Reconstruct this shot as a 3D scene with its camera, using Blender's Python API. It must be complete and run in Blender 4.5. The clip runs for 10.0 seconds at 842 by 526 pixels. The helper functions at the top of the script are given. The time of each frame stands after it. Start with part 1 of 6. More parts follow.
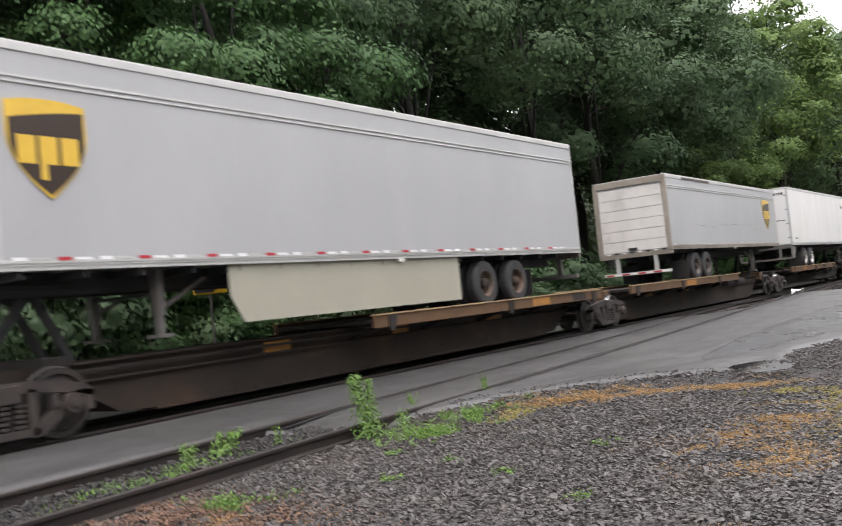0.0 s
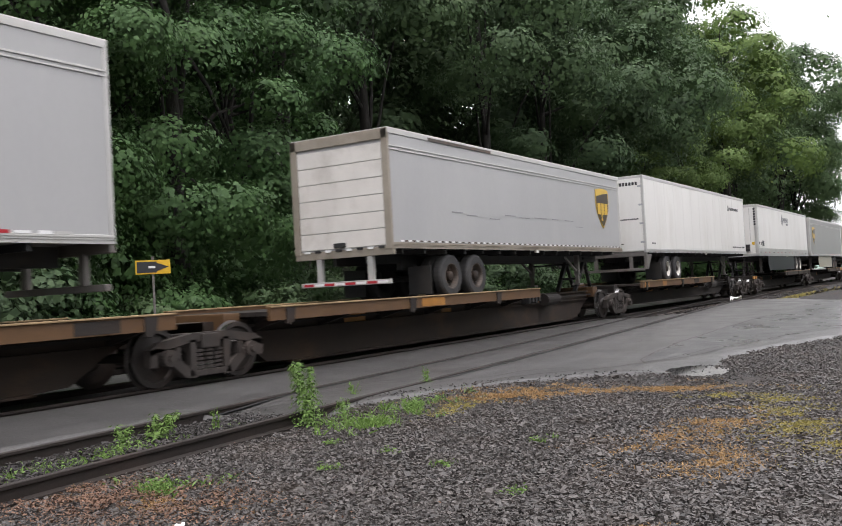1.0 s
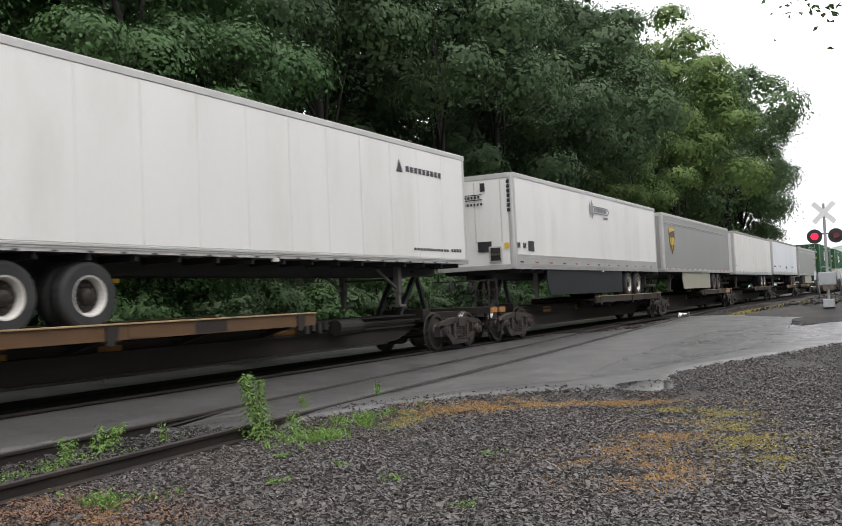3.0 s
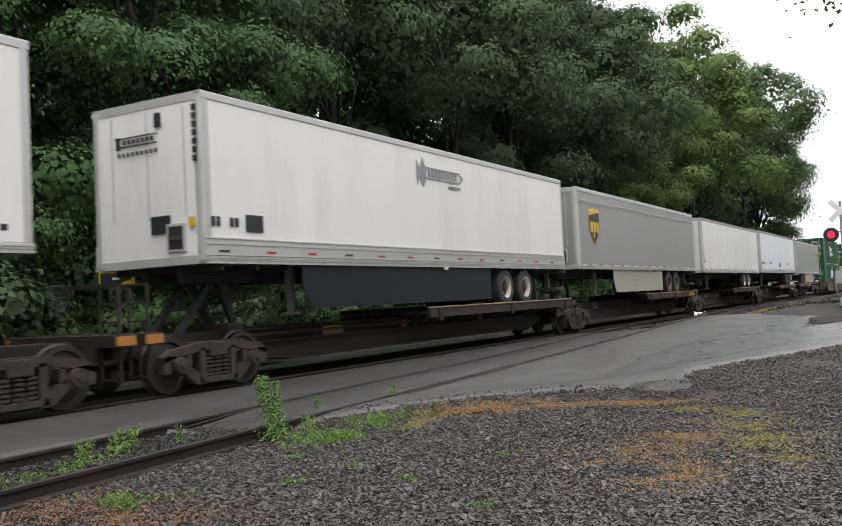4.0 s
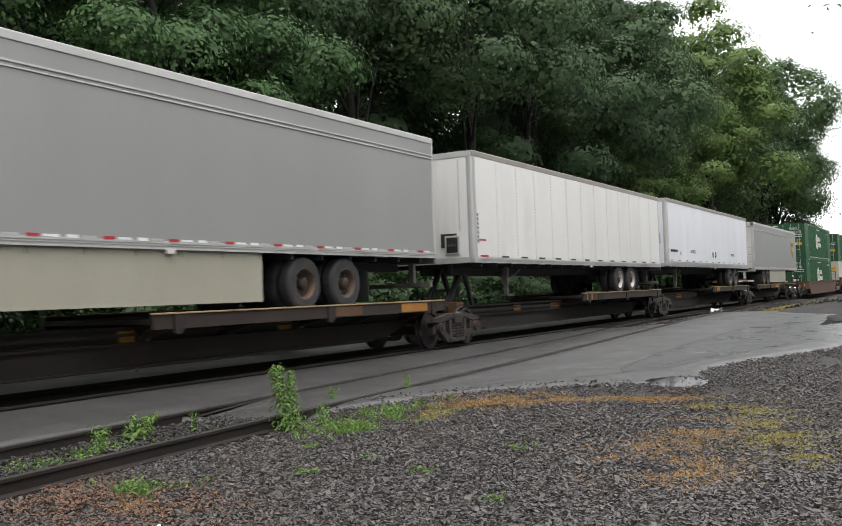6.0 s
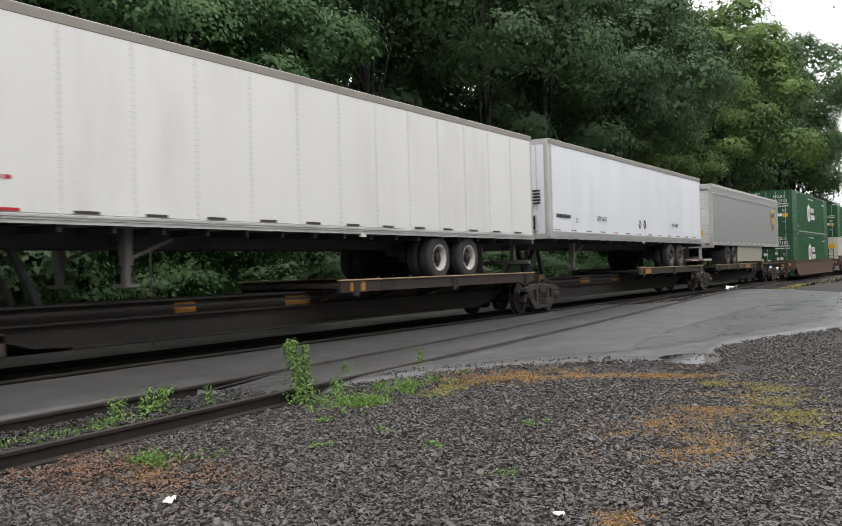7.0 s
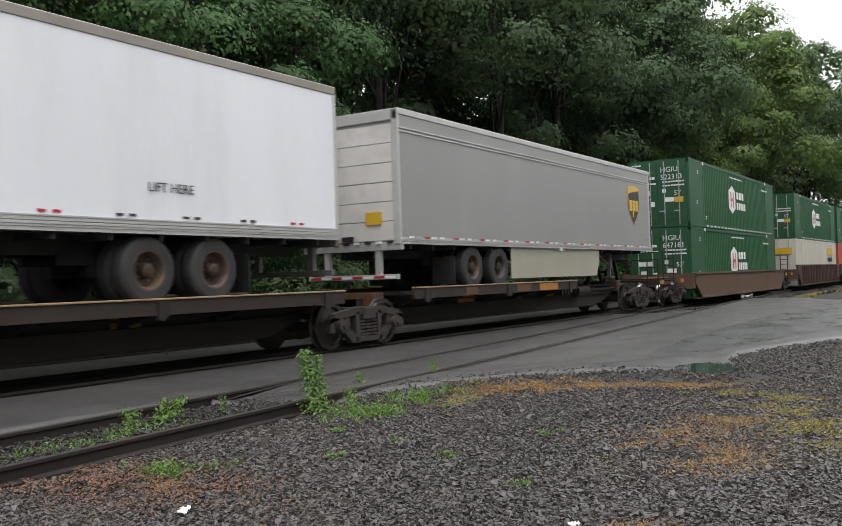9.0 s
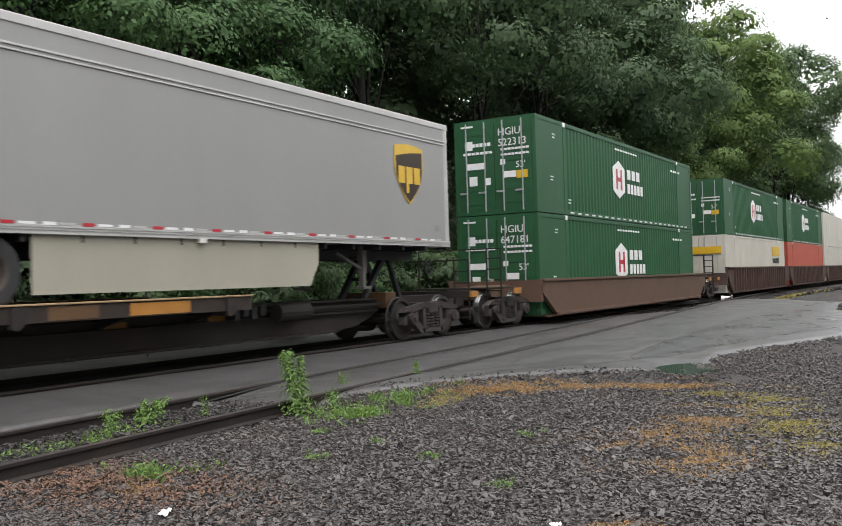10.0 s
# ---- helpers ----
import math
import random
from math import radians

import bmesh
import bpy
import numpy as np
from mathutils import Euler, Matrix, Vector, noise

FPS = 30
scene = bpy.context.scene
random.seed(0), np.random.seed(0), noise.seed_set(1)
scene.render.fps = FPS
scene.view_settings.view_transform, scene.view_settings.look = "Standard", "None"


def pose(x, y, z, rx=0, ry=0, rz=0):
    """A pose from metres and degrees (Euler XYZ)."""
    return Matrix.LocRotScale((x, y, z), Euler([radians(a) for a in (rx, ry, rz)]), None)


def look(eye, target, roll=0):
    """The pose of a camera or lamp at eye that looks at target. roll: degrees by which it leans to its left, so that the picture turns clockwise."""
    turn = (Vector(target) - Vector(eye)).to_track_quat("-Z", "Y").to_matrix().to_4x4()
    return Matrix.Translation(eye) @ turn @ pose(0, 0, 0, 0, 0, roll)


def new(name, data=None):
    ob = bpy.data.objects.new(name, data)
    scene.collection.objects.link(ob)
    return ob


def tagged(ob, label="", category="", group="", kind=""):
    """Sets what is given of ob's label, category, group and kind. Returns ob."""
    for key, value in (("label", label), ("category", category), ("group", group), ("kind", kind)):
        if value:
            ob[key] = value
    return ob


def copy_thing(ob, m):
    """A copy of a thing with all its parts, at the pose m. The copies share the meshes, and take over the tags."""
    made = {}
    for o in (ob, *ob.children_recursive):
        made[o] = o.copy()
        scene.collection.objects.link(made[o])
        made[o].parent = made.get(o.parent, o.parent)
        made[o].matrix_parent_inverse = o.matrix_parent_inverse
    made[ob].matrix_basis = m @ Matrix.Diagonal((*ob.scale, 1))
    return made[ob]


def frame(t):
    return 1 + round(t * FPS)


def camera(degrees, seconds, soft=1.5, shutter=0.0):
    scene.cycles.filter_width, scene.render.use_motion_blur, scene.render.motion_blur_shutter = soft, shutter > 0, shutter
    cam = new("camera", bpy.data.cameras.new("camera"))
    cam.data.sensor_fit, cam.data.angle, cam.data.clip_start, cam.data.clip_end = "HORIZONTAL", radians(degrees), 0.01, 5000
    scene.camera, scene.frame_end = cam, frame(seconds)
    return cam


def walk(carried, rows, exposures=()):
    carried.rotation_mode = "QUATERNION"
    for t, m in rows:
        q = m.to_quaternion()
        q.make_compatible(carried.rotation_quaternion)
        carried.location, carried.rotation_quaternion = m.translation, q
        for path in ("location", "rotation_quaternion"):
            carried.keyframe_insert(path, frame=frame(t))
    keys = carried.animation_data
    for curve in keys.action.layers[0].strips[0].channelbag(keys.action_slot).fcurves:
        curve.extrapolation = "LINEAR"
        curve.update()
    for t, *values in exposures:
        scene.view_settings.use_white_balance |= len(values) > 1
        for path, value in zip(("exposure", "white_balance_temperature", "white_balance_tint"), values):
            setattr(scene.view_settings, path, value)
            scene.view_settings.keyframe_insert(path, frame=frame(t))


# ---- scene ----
# camera: hand-held on the spot, turning a little
EYE = (0.0, 0.0, 1.45)
cam = camera(50.2, 10.0, 0.8, 0.16)
TURNS = [
    (0.0, 35.21, 2.41, -5.79), (0.1, 33.82, 1.72, -4.27), (0.5, 32.22, 1.63, -3.89), (1.0, 31.92, 1.62, -3.13),
    (1.5, 29.37, 0.94, -2.71), (2.0, 28.37, 3.21, -2.37), (2.5, 28.90, 0.99, -2.52), (2.7, 28.85, 2.15, -2.43),
    (3.8, 29.20, 2.35, -2.75), (4.0, 29.80, 2.38, -2.77), (4.5, 29.88, 1.72, -2.50), (5.0, 30.54, 1.84, -2.39),
    (5.2, 30.59, 2.34, -2.33), (6.3, 31.31, 1.55, -1.62), (6.5, 32.14, 1.17, -1.54), (7.0, 31.78, 0.39, -1.57),
    (7.5, 31.53, 0.30, -1.57), (8.0, 31.94, 0.62, -1.52), (8.5, 32.30, 0.51, -1.56), (9.0, 32.61, 1.03, -1.76),
    (9.5, 31.25, 1.23, -1.73), (10.0, 31.49, 1.07, -1.71)]
walk(cam, [(t, pose(*EYE, 90 + p, 0, a - 90) @ pose(0, 0, 0, 0, 0, r)) for t, a, p, r in TURNS],
     [(0.0, 0.5, 6500, 15), (0.5, 0.18, 6500, 15), (1.0, 0.24, 6500, 15), (2.0, 0.16, 6500, 14), (4.0, -0.02, 6500, 11), (5.2, 0.02, 6500, 10), (6.5, 0.1, 6500, 11), (8.0, -0.1, 6500, 10), (9.0, -0.06, 6500, 11), (10.0, 0.2, 6500, 12)])

# ---- light: overcast, wet day ----
world = bpy.data.worlds.new("overcast_sky")
scene.world = world
world.use_nodes = True
wn = world.node_tree.nodes
wl = world.node_tree.links
sky = wn.new("ShaderNodeTexSky")
sky.sky_type = "NISHITA"
sky.sun_disc = False
sky.sun_elevation, sky.sun_rotation = radians(72), radians(214)
sky.air_density, sky.dust_density, sky.ozone_density = 1.0, 6.0, 1.0
hsv = wn.new("ShaderNodeHueSaturation")
hsv.inputs["Saturation"].default_value = 0.12
wl.new(sky.outputs[0], hsv.inputs["Color"])
veil = wn.new("ShaderNodeMix")          # an even cloud cover over the whole sky
veil.data_type = "RGBA"
veil.inputs["Factor"].default_value = 0.5
veil.inputs["B"].default_value = (7.2, 7.3, 7.4, 1)
wl.new(hsv.outputs[0], veil.inputs["A"])
wl.new(veil.outputs["Result"], wn["Background"].inputs["Color"])
wn["Background"].inputs["Strength"].default_value = 0.3
sun = new("sun", bpy.data.lights.new("sun", "SUN"))
sun.data.energy, sun.data.angle, sun.data.color = 0.5, radians(60), (1.0, 0.98, 0.95)
sun.matrix_basis = look((0, -20, 110), (20, 10, 0))


# ---- materials ----
def mat(name, base, rough=0.6, metal=0.0, vary=0.25, scale=3.0, fine=40.0, bump=0.1, dirt=None, dirt_amt=0.5,
        stretch=(1, 1, 1), depth=0.01, island=0.0, obrand=0.0, dirt_scale=1.0, wet=0.0):
    m = bpy.data.materials.new(name)
    m.use_nodes = True
    n, l = m.node_tree.nodes, m.node_tree.links
    p = n["Principled BSDF"]
    p.inputs["Roughness"].default_value = rough
    p.inputs["Metallic"].default_value = metal
    co = n.new("ShaderNodeTexCoord")
    mp = n.new("ShaderNodeMapping")
    mp.inputs["Scale"].default_value = stretch
    l.new(co.outputs["Object"], mp.inputs["Vector"])
    a = n.new("ShaderNodeTexNoise")
    a.inputs["Scale"].default_value, a.inputs["Detail"].default_value = scale, 6
    b = n.new("ShaderNodeTexNoise")
    b.inputs["Scale"].default_value, b.inputs["Detail"].default_value = fine, 3
    for q in (a, b):
        l.new(mp.outputs[0], q.inputs["Vector"])
    add = n.new("ShaderNodeMath")
    add.operation = "MULTIPLY_ADD"
    l.new(b.outputs["Fac"], add.inputs[0])
    add.inputs[1].default_value = 0.4
    l.new(a.outputs["Fac"], add.inputs[2])
    fac = add.outputs[0]
    for amount, node, sock in ((island, "ShaderNodeNewGeometry", "Random Per Island"), (obrand, "ShaderNodeObjectInfo", "Random")):
        if amount:
            g = n.new(node)
            k = n.new("ShaderNodeMath")
            k.operation = "MULTIPLY_ADD"
            l.new(g.outputs[sock], k.inputs[0])
            k.inputs[1].default_value = amount
            l.new(fac, k.inputs[2])
            fac = k.outputs[0]
    mr = n.new("ShaderNodeMapRange")
    mr.inputs["From Min"].default_value, mr.inputs["From Max"].default_value = 0.35, 1.05 + island + obrand
    mr.inputs["To Min"].default_value, mr.inputs["To Max"].default_value = 1 - vary, 1 + vary
    l.new(fac, mr.inputs["Value"])
    mul = n.new("ShaderNodeVectorMath")
    mul.operation = "SCALE"
    mul.inputs[0].default_value = base
    l.new(mr.outputs[0], mul.inputs["Scale"])
    col = mul.outputs[0]
    if dirt:
        d = n.new("ShaderNodeTexNoise")
        d.inputs["Scale"].default_value, d.inputs["Detail"].default_value = dirt_scale, 8
        d.inputs["Roughness"].default_value = 0.65
        l.new(mp.outputs[0], d.inputs["Vector"])
        r = n.new("ShaderNodeMapRange")
        r.inputs["From Min"].default_value, r.inputs["From Max"].default_value = 0.5, 0.72
        r.inputs["To Max"].default_value = dirt_amt
        l.new(d.outputs["Fac"], r.inputs["Value"])
        mx = n.new("ShaderNodeMix")
        mx.data_type = "RGBA"
        l.new(r.outputs[0], mx.inputs["Factor"])
        l.new(col, mx.inputs["A"])
        mx.inputs["B"].default_value = (*dirt, 1)
        col = mx.outputs["Result"]
    l.new(col, p.inputs["Base Color"])
    if wet:
        w = n.new("ShaderNodeTexNoise")
        w.inputs["Scale"].default_value, w.inputs["Detail"].default_value = 0.9, 7
        l.new(co.outputs["Object"], w.inputs["Vector"])
        rr = n.new("ShaderNodeMapRange")
        rr.inputs["From Min"].default_value, rr.inputs["From Max"].default_value = 0.4, 0.65
        rr.inputs["To Min"].default_value, rr.inputs["To Max"].default_value = rough - wet, rough + wet * 1.6
        l.new(w.outputs["Fac"], rr.inputs["Value"])
        l.new(rr.outputs[0], p.inputs["Roughness"])
    if bump:
        bp = n.new("ShaderNodeBump")
        bp.inputs["Strength"].default_value, bp.inputs["Distance"].default_value = bump, depth
        l.new(b.outputs["Fac"], bp.inputs["Height"])
        l.new(bp.outputs[0], p.inputs["Normal"])
    return m


def leaf_mat(name, base, tip, vary=0.5):
    m = bpy.data.materials.new(name)
    m.use_nodes = True
    n, l = m.node_tree.nodes, m.node_tree.links
    p = n["Principled BSDF"]
    p.inputs["Roughness"].default_value = 0.62
    p.inputs["Specular IOR Level"].default_value = 0.35
    g = n.new("ShaderNodeNewGeometry")
    o = n.new("ShaderNodeObjectInfo")
    co = n.new("ShaderNodeTexCoord")
    t = n.new("ShaderNodeTexNoise")
    t.inputs["Scale"].default_value = 0.5
    l.new(co.outputs["Object"], t.inputs["Vector"])
    s1 = n.new("ShaderNodeMath")
    s1.operation = "ADD"
    s0 = n.new("ShaderNodeMath")
    s0.operation = "MULTIPLY_ADD"
    l.new(g.outputs["Random Per Island"], s0.inputs[0])
    s0.inputs[1].default_value, s0.inputs[2].default_value = 0.45, 0.28
    l.new(s0.outputs[0], s1.inputs[0])
    l.new(t.outputs["Fac"], s1.inputs[1])
    s2 = n.new("ShaderNodeMath")
    s2.operation = "MULTIPLY_ADD"
    l.new(o.outputs["Random"], s2.inputs[0])
    s2.inputs[1].default_value = vary
    l.new(s1.outputs[0], s2.inputs[2])
    r = n.new("ShaderNodeMapRange")
    r.inputs["From Min"].default_value, r.inputs["From Max"].default_value = 0.4, 1.7
    l.new(s2.outputs[0], r.inputs["Value"])
    mx = n.new("ShaderNodeMix")
    mx.data_type = "RGBA"
    l.new(r.outputs[0], mx.inputs["Factor"])
    mx.inputs["A"].default_value = (*base, 1)
    mx.inputs["B"].default_value = (*tip, 1)
    l.new(mx.outputs["Result"], p.inputs["Base Color"])
    tr = n.new("ShaderNodeBsdfTranslucent")
    l.new(mx.outputs["Result"], tr.inputs["Color"])
    ms = n.new("ShaderNodeMixShader")
    ms.inputs[0].default_value = 0.3
    l.new(p.outputs[0], ms.inputs[1])
    l.new(tr.outputs[0], ms.inputs[2])
    l.new(ms.outputs[0], n["Material Output"].inputs["Surface"])
    return m


def glow(name, color, strength):
    m = bpy.data.materials.new(name)
    m.use_nodes = True
    p = m.node_tree.nodes["Principled BSDF"]
    p.inputs["Base Color"].default_value = (*color, 1)
    p.inputs["Emission Color"].default_value = (*color, 1)
    p.inputs["Emission Strength"].default_value = strength
    return m


M = {
    "white": mat("white_trailer_paint", (0.71, 0.70, 0.675), 0.38, 0, 0.06, 0.6, 30, 0.02, (0.5, 0.48, 0.43), 0.35, (1, 1, 0.25)),
    "cool": mat("cool_white_trailer_paint", (0.74, 0.75, 0.79), 0.35, 0, 0.06, 0.6, 30, 0.02, (0.55, 0.55, 0.55), 0.3, (1, 1, 0.25)),
    "pale": mat("pale_grey_trailer_paint", (0.365, 0.367, 0.37), 0.4, 0, 0.08, 0.6, 30, 0.02, (0.42, 0.42, 0.41), 0.4, (1, 1, 0.3)),
    "grey": mat("grey_trailer_paint", (0.27, 0.27, 0.263), 0.4, 0, 0.08, 0.6, 30, 0.02, (0.27, 0.265, 0.25), 0.4, (1, 1, 0.3)),
    "alu": mat("aluminium_trim", (0.5, 0.495, 0.48), 0.36, 0.3, 0.15, 2, 60, 0.05, (0.3, 0.28, 0.25), 0.4),
    "dull": mat("dirty_white_door", (0.62, 0.595, 0.56), 0.5, 0, 0.12, 1.5, 40, 0.04, (0.3, 0.27, 0.23), 0.5),
    "skirt": mat("beige_skirt_panel", (0.34, 0.325, 0.26), 0.45, 0, 0.1, 0.8, 30, 0.03, (0.35, 0.32, 0.26), 0.5, (1, 1, 0.4)),
    "dark": mat("dark_chassis_steel", (0.025, 0.025, 0.026), 0.6, 0.2, 0.4, 3, 50, 0.1, (0.06, 0.05, 0.04), 0.5),
    "black": mat("black_skirt", (0.010, 0.011, 0.015), 0.4, 0, 0.2, 2, 40, 0.03),
    "tyre": mat("tyre_rubber", (0.022, 0.022, 0.023), 0.75, 0, 0.3, 5, 60, 0.2, (0.07, 0.065, 0.06), 0.5),
    "rim": mat("white_wheel_rim", (0.6, 0.58, 0.54), 0.45, 0.1, 0.15, 4, 50, 0.05, (0.25, 0.17, 0.1), 0.6),
    "rimdark": mat("grimy_wheel_rim", (0.08, 0.065, 0.055), 0.55, 0.3, 0.25, 5, 50, 0.1, (0.2, 0.1, 0.05), 0.6),
    "hub": mat("grimy_hub", (0.022, 0.017, 0.014), 0.65, 0.2, 0.4, 6, 50, 0.1, (0.1, 0.05, 0.025), 0.6),
    "red": mat("red_reflector", (0.4, 0.03, 0.04), 0.3, 0, 0.1, 8, 60, 0.0),
    "marker": mat("white_reflector", (0.75, 0.75, 0.75), 0.3, 0, 0.1, 8, 60, 0.0),
    "groove": mat("black_groove", (0.008, 0.008, 0.008), 0.9, 0, 0.3, 6, 60, 0.3),
    "slot": mat("dark_slot", (0.04, 0.03, 0.03), 0.5, 0, 0.2, 8, 60, 0.0),
    "brown": mat("shield_brown", (0.035, 0.022, 0.016), 0.35, 0, 0.1, 4, 60, 0.0),
    "gold": mat("shield_gold", (0.62, 0.40, 0.05), 0.35, 0, 0.12, 4, 60, 0.0),
    "ink": mat("black_lettering", (0.025, 0.026, 0.03), 0.4, 0, 0.15, 6, 60, 0.0),
    "grink": mat("grey_lettering", (0.22, 0.22, 0.23), 0.4, 0, 0.15, 6, 60, 0.0),
    "rustb": mat("orange_brown_rusty_steel", (0.026, 0.017, 0.012), 0.7, 0.1, 0.45, 1.2, 25, 0.25, (0.09, 0.046, 0.021), 0.6, (1, 1, 1.6)),
    "rust": mat("rusty_brown_steel", (0.017, 0.013, 0.011), 0.7, 0.1, 0.45, 1.2, 25, 0.25, (0.04, 0.022, 0.013), 0.6, (1, 1, 1.6)),
    # pale tan of the worn deck lip includes the highlight along its edge
    "lip": mat("worn_deck_edge_highlight", (0.3, 0.21, 0.11), 0.55, 0, 0.3, 2, 30, 0.1, (0.1, 0.055, 0.03), 0.8, dirt_scale=1.4),
    "rearsteel": mat("weathered_grey_steel", (0.15, 0.14, 0.13), 0.55, 0.3, 0.25, 3, 40, 0.1, (0.08, 0.05, 0.035), 0.6),
    "yellow": mat("worn_yellow_paint", (0.10, 0.052, 0.022), 0.55, 0, 0.25, 1.5, 30, 0.12, (0.09, 0.05, 0.03), 0.85, (1, 1, 2), dirt_scale=1.6),
    "orange": mat("orange_paint_patch", (0.36, 0.16, 0.03), 0.5, 0, 0.2, 3, 30, 0.1, (0.12, 0.06, 0.03), 0.6),
    "ryel": mat("rust_eaten_yellow_paint", (0.026, 0.017, 0.012), 0.6, 0, 0.35, 1.5, 30, 0.15, (0.02, 0.013, 0.01), 0.9, (1, 1, 2), dirt_scale=1.2),
    "cast": mat("cast_steel_truck", (0.032, 0.026, 0.023), 0.7, 0.1, 0.35, 4, 40, 0.25, (0.055, 0.036, 0.027), 0.6),
    "wheel": mat("rolled_steel_wheel", (0.035, 0.03, 0.028), 0.55, 0.3, 0.3, 5, 40, 0.1, (0.1, 0.06, 0.04), 0.5),
    "tread": mat("shiny_tread", (0.5, 0.5, 0.5), 0.22, 1.0, 0.1, 5, 40, 0.02),
    "green": mat("green_container_paint", (0.010, 0.072, 0.024), 0.55, 0, 0.15, 0.8, 30, 0.03, (0.03, 0.08, 0.04), 0.4, (1, 1, 0.4)),
    "bgreen": mat("bright_green_container_paint", (0.03, 0.2, 0.07), 0.4, 0, 0.15, 0.8, 30, 0.03, (0.03, 0.09, 0.04), 0.4, (1, 1, 0.4)),
    "cream": mat("cream_container_paint", (0.5, 0.475, 0.41), 0.5, 0, 0.12, 0.8, 30, 0.03, (0.36, 0.33, 0.27), 0.4, (1, 1, 0.4)),
    "rcont": mat("red_container_paint", (0.42, 0.07, 0.04), 0.45, 0, 0.15, 0.8, 30, 0.03, (0.2, 0.06, 0.04), 0.4),
    "yel": mat("yellow_panel", (0.6, 0.37, 0.02), 0.4, 0, 0.1, 3, 40, 0.0),
    "wellcar": mat("brown_well_car", (0.062, 0.035, 0.027), 0.65, 0.1, 0.4, 1.0, 25, 0.2, (0.10, 0.05, 0.03), 0.6),
    "wellrust": mat("orange_brown_well_car", (0.105, 0.058, 0.036), 0.65, 0.1, 0.4, 1.0, 25, 0.2, (0.05, 0.03, 0.022), 0.7, (1, 1, 1.6)),
    "rail": mat("rusty_rail", (0.015, 0.010, 0.008), 0.75, 0.0, 0.4, 3, 60, 0.2, (0.045, 0.026, 0.019), 0.6),
    "shinyrail": mat("polished_rail_head", (0.6, 0.6, 0.6), 0.22, 1.0, 0.1, 3, 60, 0.02),
    "railtop": mat("worn_rail_head", (0.12, 0.11, 0.105), 0.45, 0.5, 0.2, 3, 60, 0.05, (0.12, 0.09, 0.07), 0.6),
    "oldballast": mat("dirty_main_line_ballast", (0.03, 0.027, 0.026), 0.7, 0, 0.7, 0.8, 90, 0.3, (0.04, 0.03, 0.024), 0.6, island=1.0),
    "tie": mat("weathered_tie", (0.09, 0.07, 0.055), 0.85, 0, 0.35, 3, 30, 0.4, (0.05, 0.04, 0.035), 0.5, (1, 6, 1), obrand=0.3),
    # bed darker than the stones: shade of the gaps between them in its colour
    "gravel": mat("dark_gap_gravel_bed", (0.022, 0.02, 0.019), 0.75, 0, 0.4, 1.2, 45, 0.9, (0.09, 0.055, 0.035), 0.5, depth=0.03),
    "grimy": mat("grimy_aluminium", (0.3, 0.265, 0.22), 0.5, 0.2, 0.25, 1.5, 40, 0.08, (0.16, 0.12, 0.085), 0.6),
    "tan": mat("tan_top_rail", (0.25, 0.228, 0.195), 0.5, 0.1, 0.15, 2, 40, 0.05, (0.25, 0.23, 0.2), 0.4),
    "stone": mat("wet_crushed_stone", (0.058, 0.0515, 0.048), 0.45, 0, 0.9, 0.8, 90, 0.3, (0.06, 0.046, 0.038), 0.6, island=1.2),
    "asphalt": mat("wet_asphalt", (0.062, 0.06, 0.059), 0.37, 0, 0.35, 3.0, 60, 0.8, (0.045, 0.043, 0.043), 0.6, (0.3, 1, 1), depth=0.006, dirt_scale=1.6, wet=0.045),
    "newasph": mat("patched_asphalt", (0.052, 0.051, 0.052), 0.31, 0, 0.35, 3.0, 60, 0.8, (0.032, 0.031, 0.032), 0.6, (0.4, 1, 1), depth=0.006, wet=0.05),
    "crumb": mat("crumbled_asphalt", (0.06, 0.058, 0.057), 0.55, 0, 0.4, 1.5, 90, 0.8, (0.09, 0.06, 0.045), 0.5, depth=0.02, island=0.4),
    "trackbed": mat("shadow_dark_track_bed", (0.018, 0.016, 0.015), 0.7, 0, 0.4, 2, 50, 0.8, (0.03, 0.025, 0.02), 0.5, depth=0.03),
    "soil": mat("brown_leaf_litter", (0.15, 0.085, 0.055), 0.85, 0, 0.4, 3, 60, 0.6, (0.07, 0.045, 0.035), 0.6, depth=0.02, island=0.5),
    "forest": mat("forest_floor", (0.03, 0.04, 0.018), 0.9, 0, 0.4, 0.8, 20, 0.5, (0.05, 0.035, 0.02), 0.5),
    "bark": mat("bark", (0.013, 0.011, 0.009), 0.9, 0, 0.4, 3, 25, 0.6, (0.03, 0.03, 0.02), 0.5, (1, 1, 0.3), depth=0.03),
    "galv": mat("galvanised_steel", (0.38, 0.39, 0.4), 0.45, 0.5, 0.15, 3, 40, 0.03),
    "signwhite": mat("white_sign_board", (0.75, 0.75, 0.74), 0.4, 0, 0.08, 4, 40, 0.0),
    "litterw": mat("white_paper", (0.8, 0.8, 0.78), 0.6, 0, 0.06, 8, 60, 0.1),
    "far": mat("haze_paled_hill_woods", (0.17, 0.24, 0.2), 0.9, 0, 0.3, 0.08, 0.6, 0.0),
    "leaf": leaf_mat("tree_leaf", (0.028, 0.058, 0.03), (0.095, 0.155, 0.062)),
    "vine": leaf_mat("vine_leaf", (0.034, 0.078, 0.03), (0.095, 0.185, 0.055), 0.2),
    "yleaf": leaf_mat("yellow_green_leaf", (0.06, 0.11, 0.03), (0.15, 0.225, 0.055), 0.2),
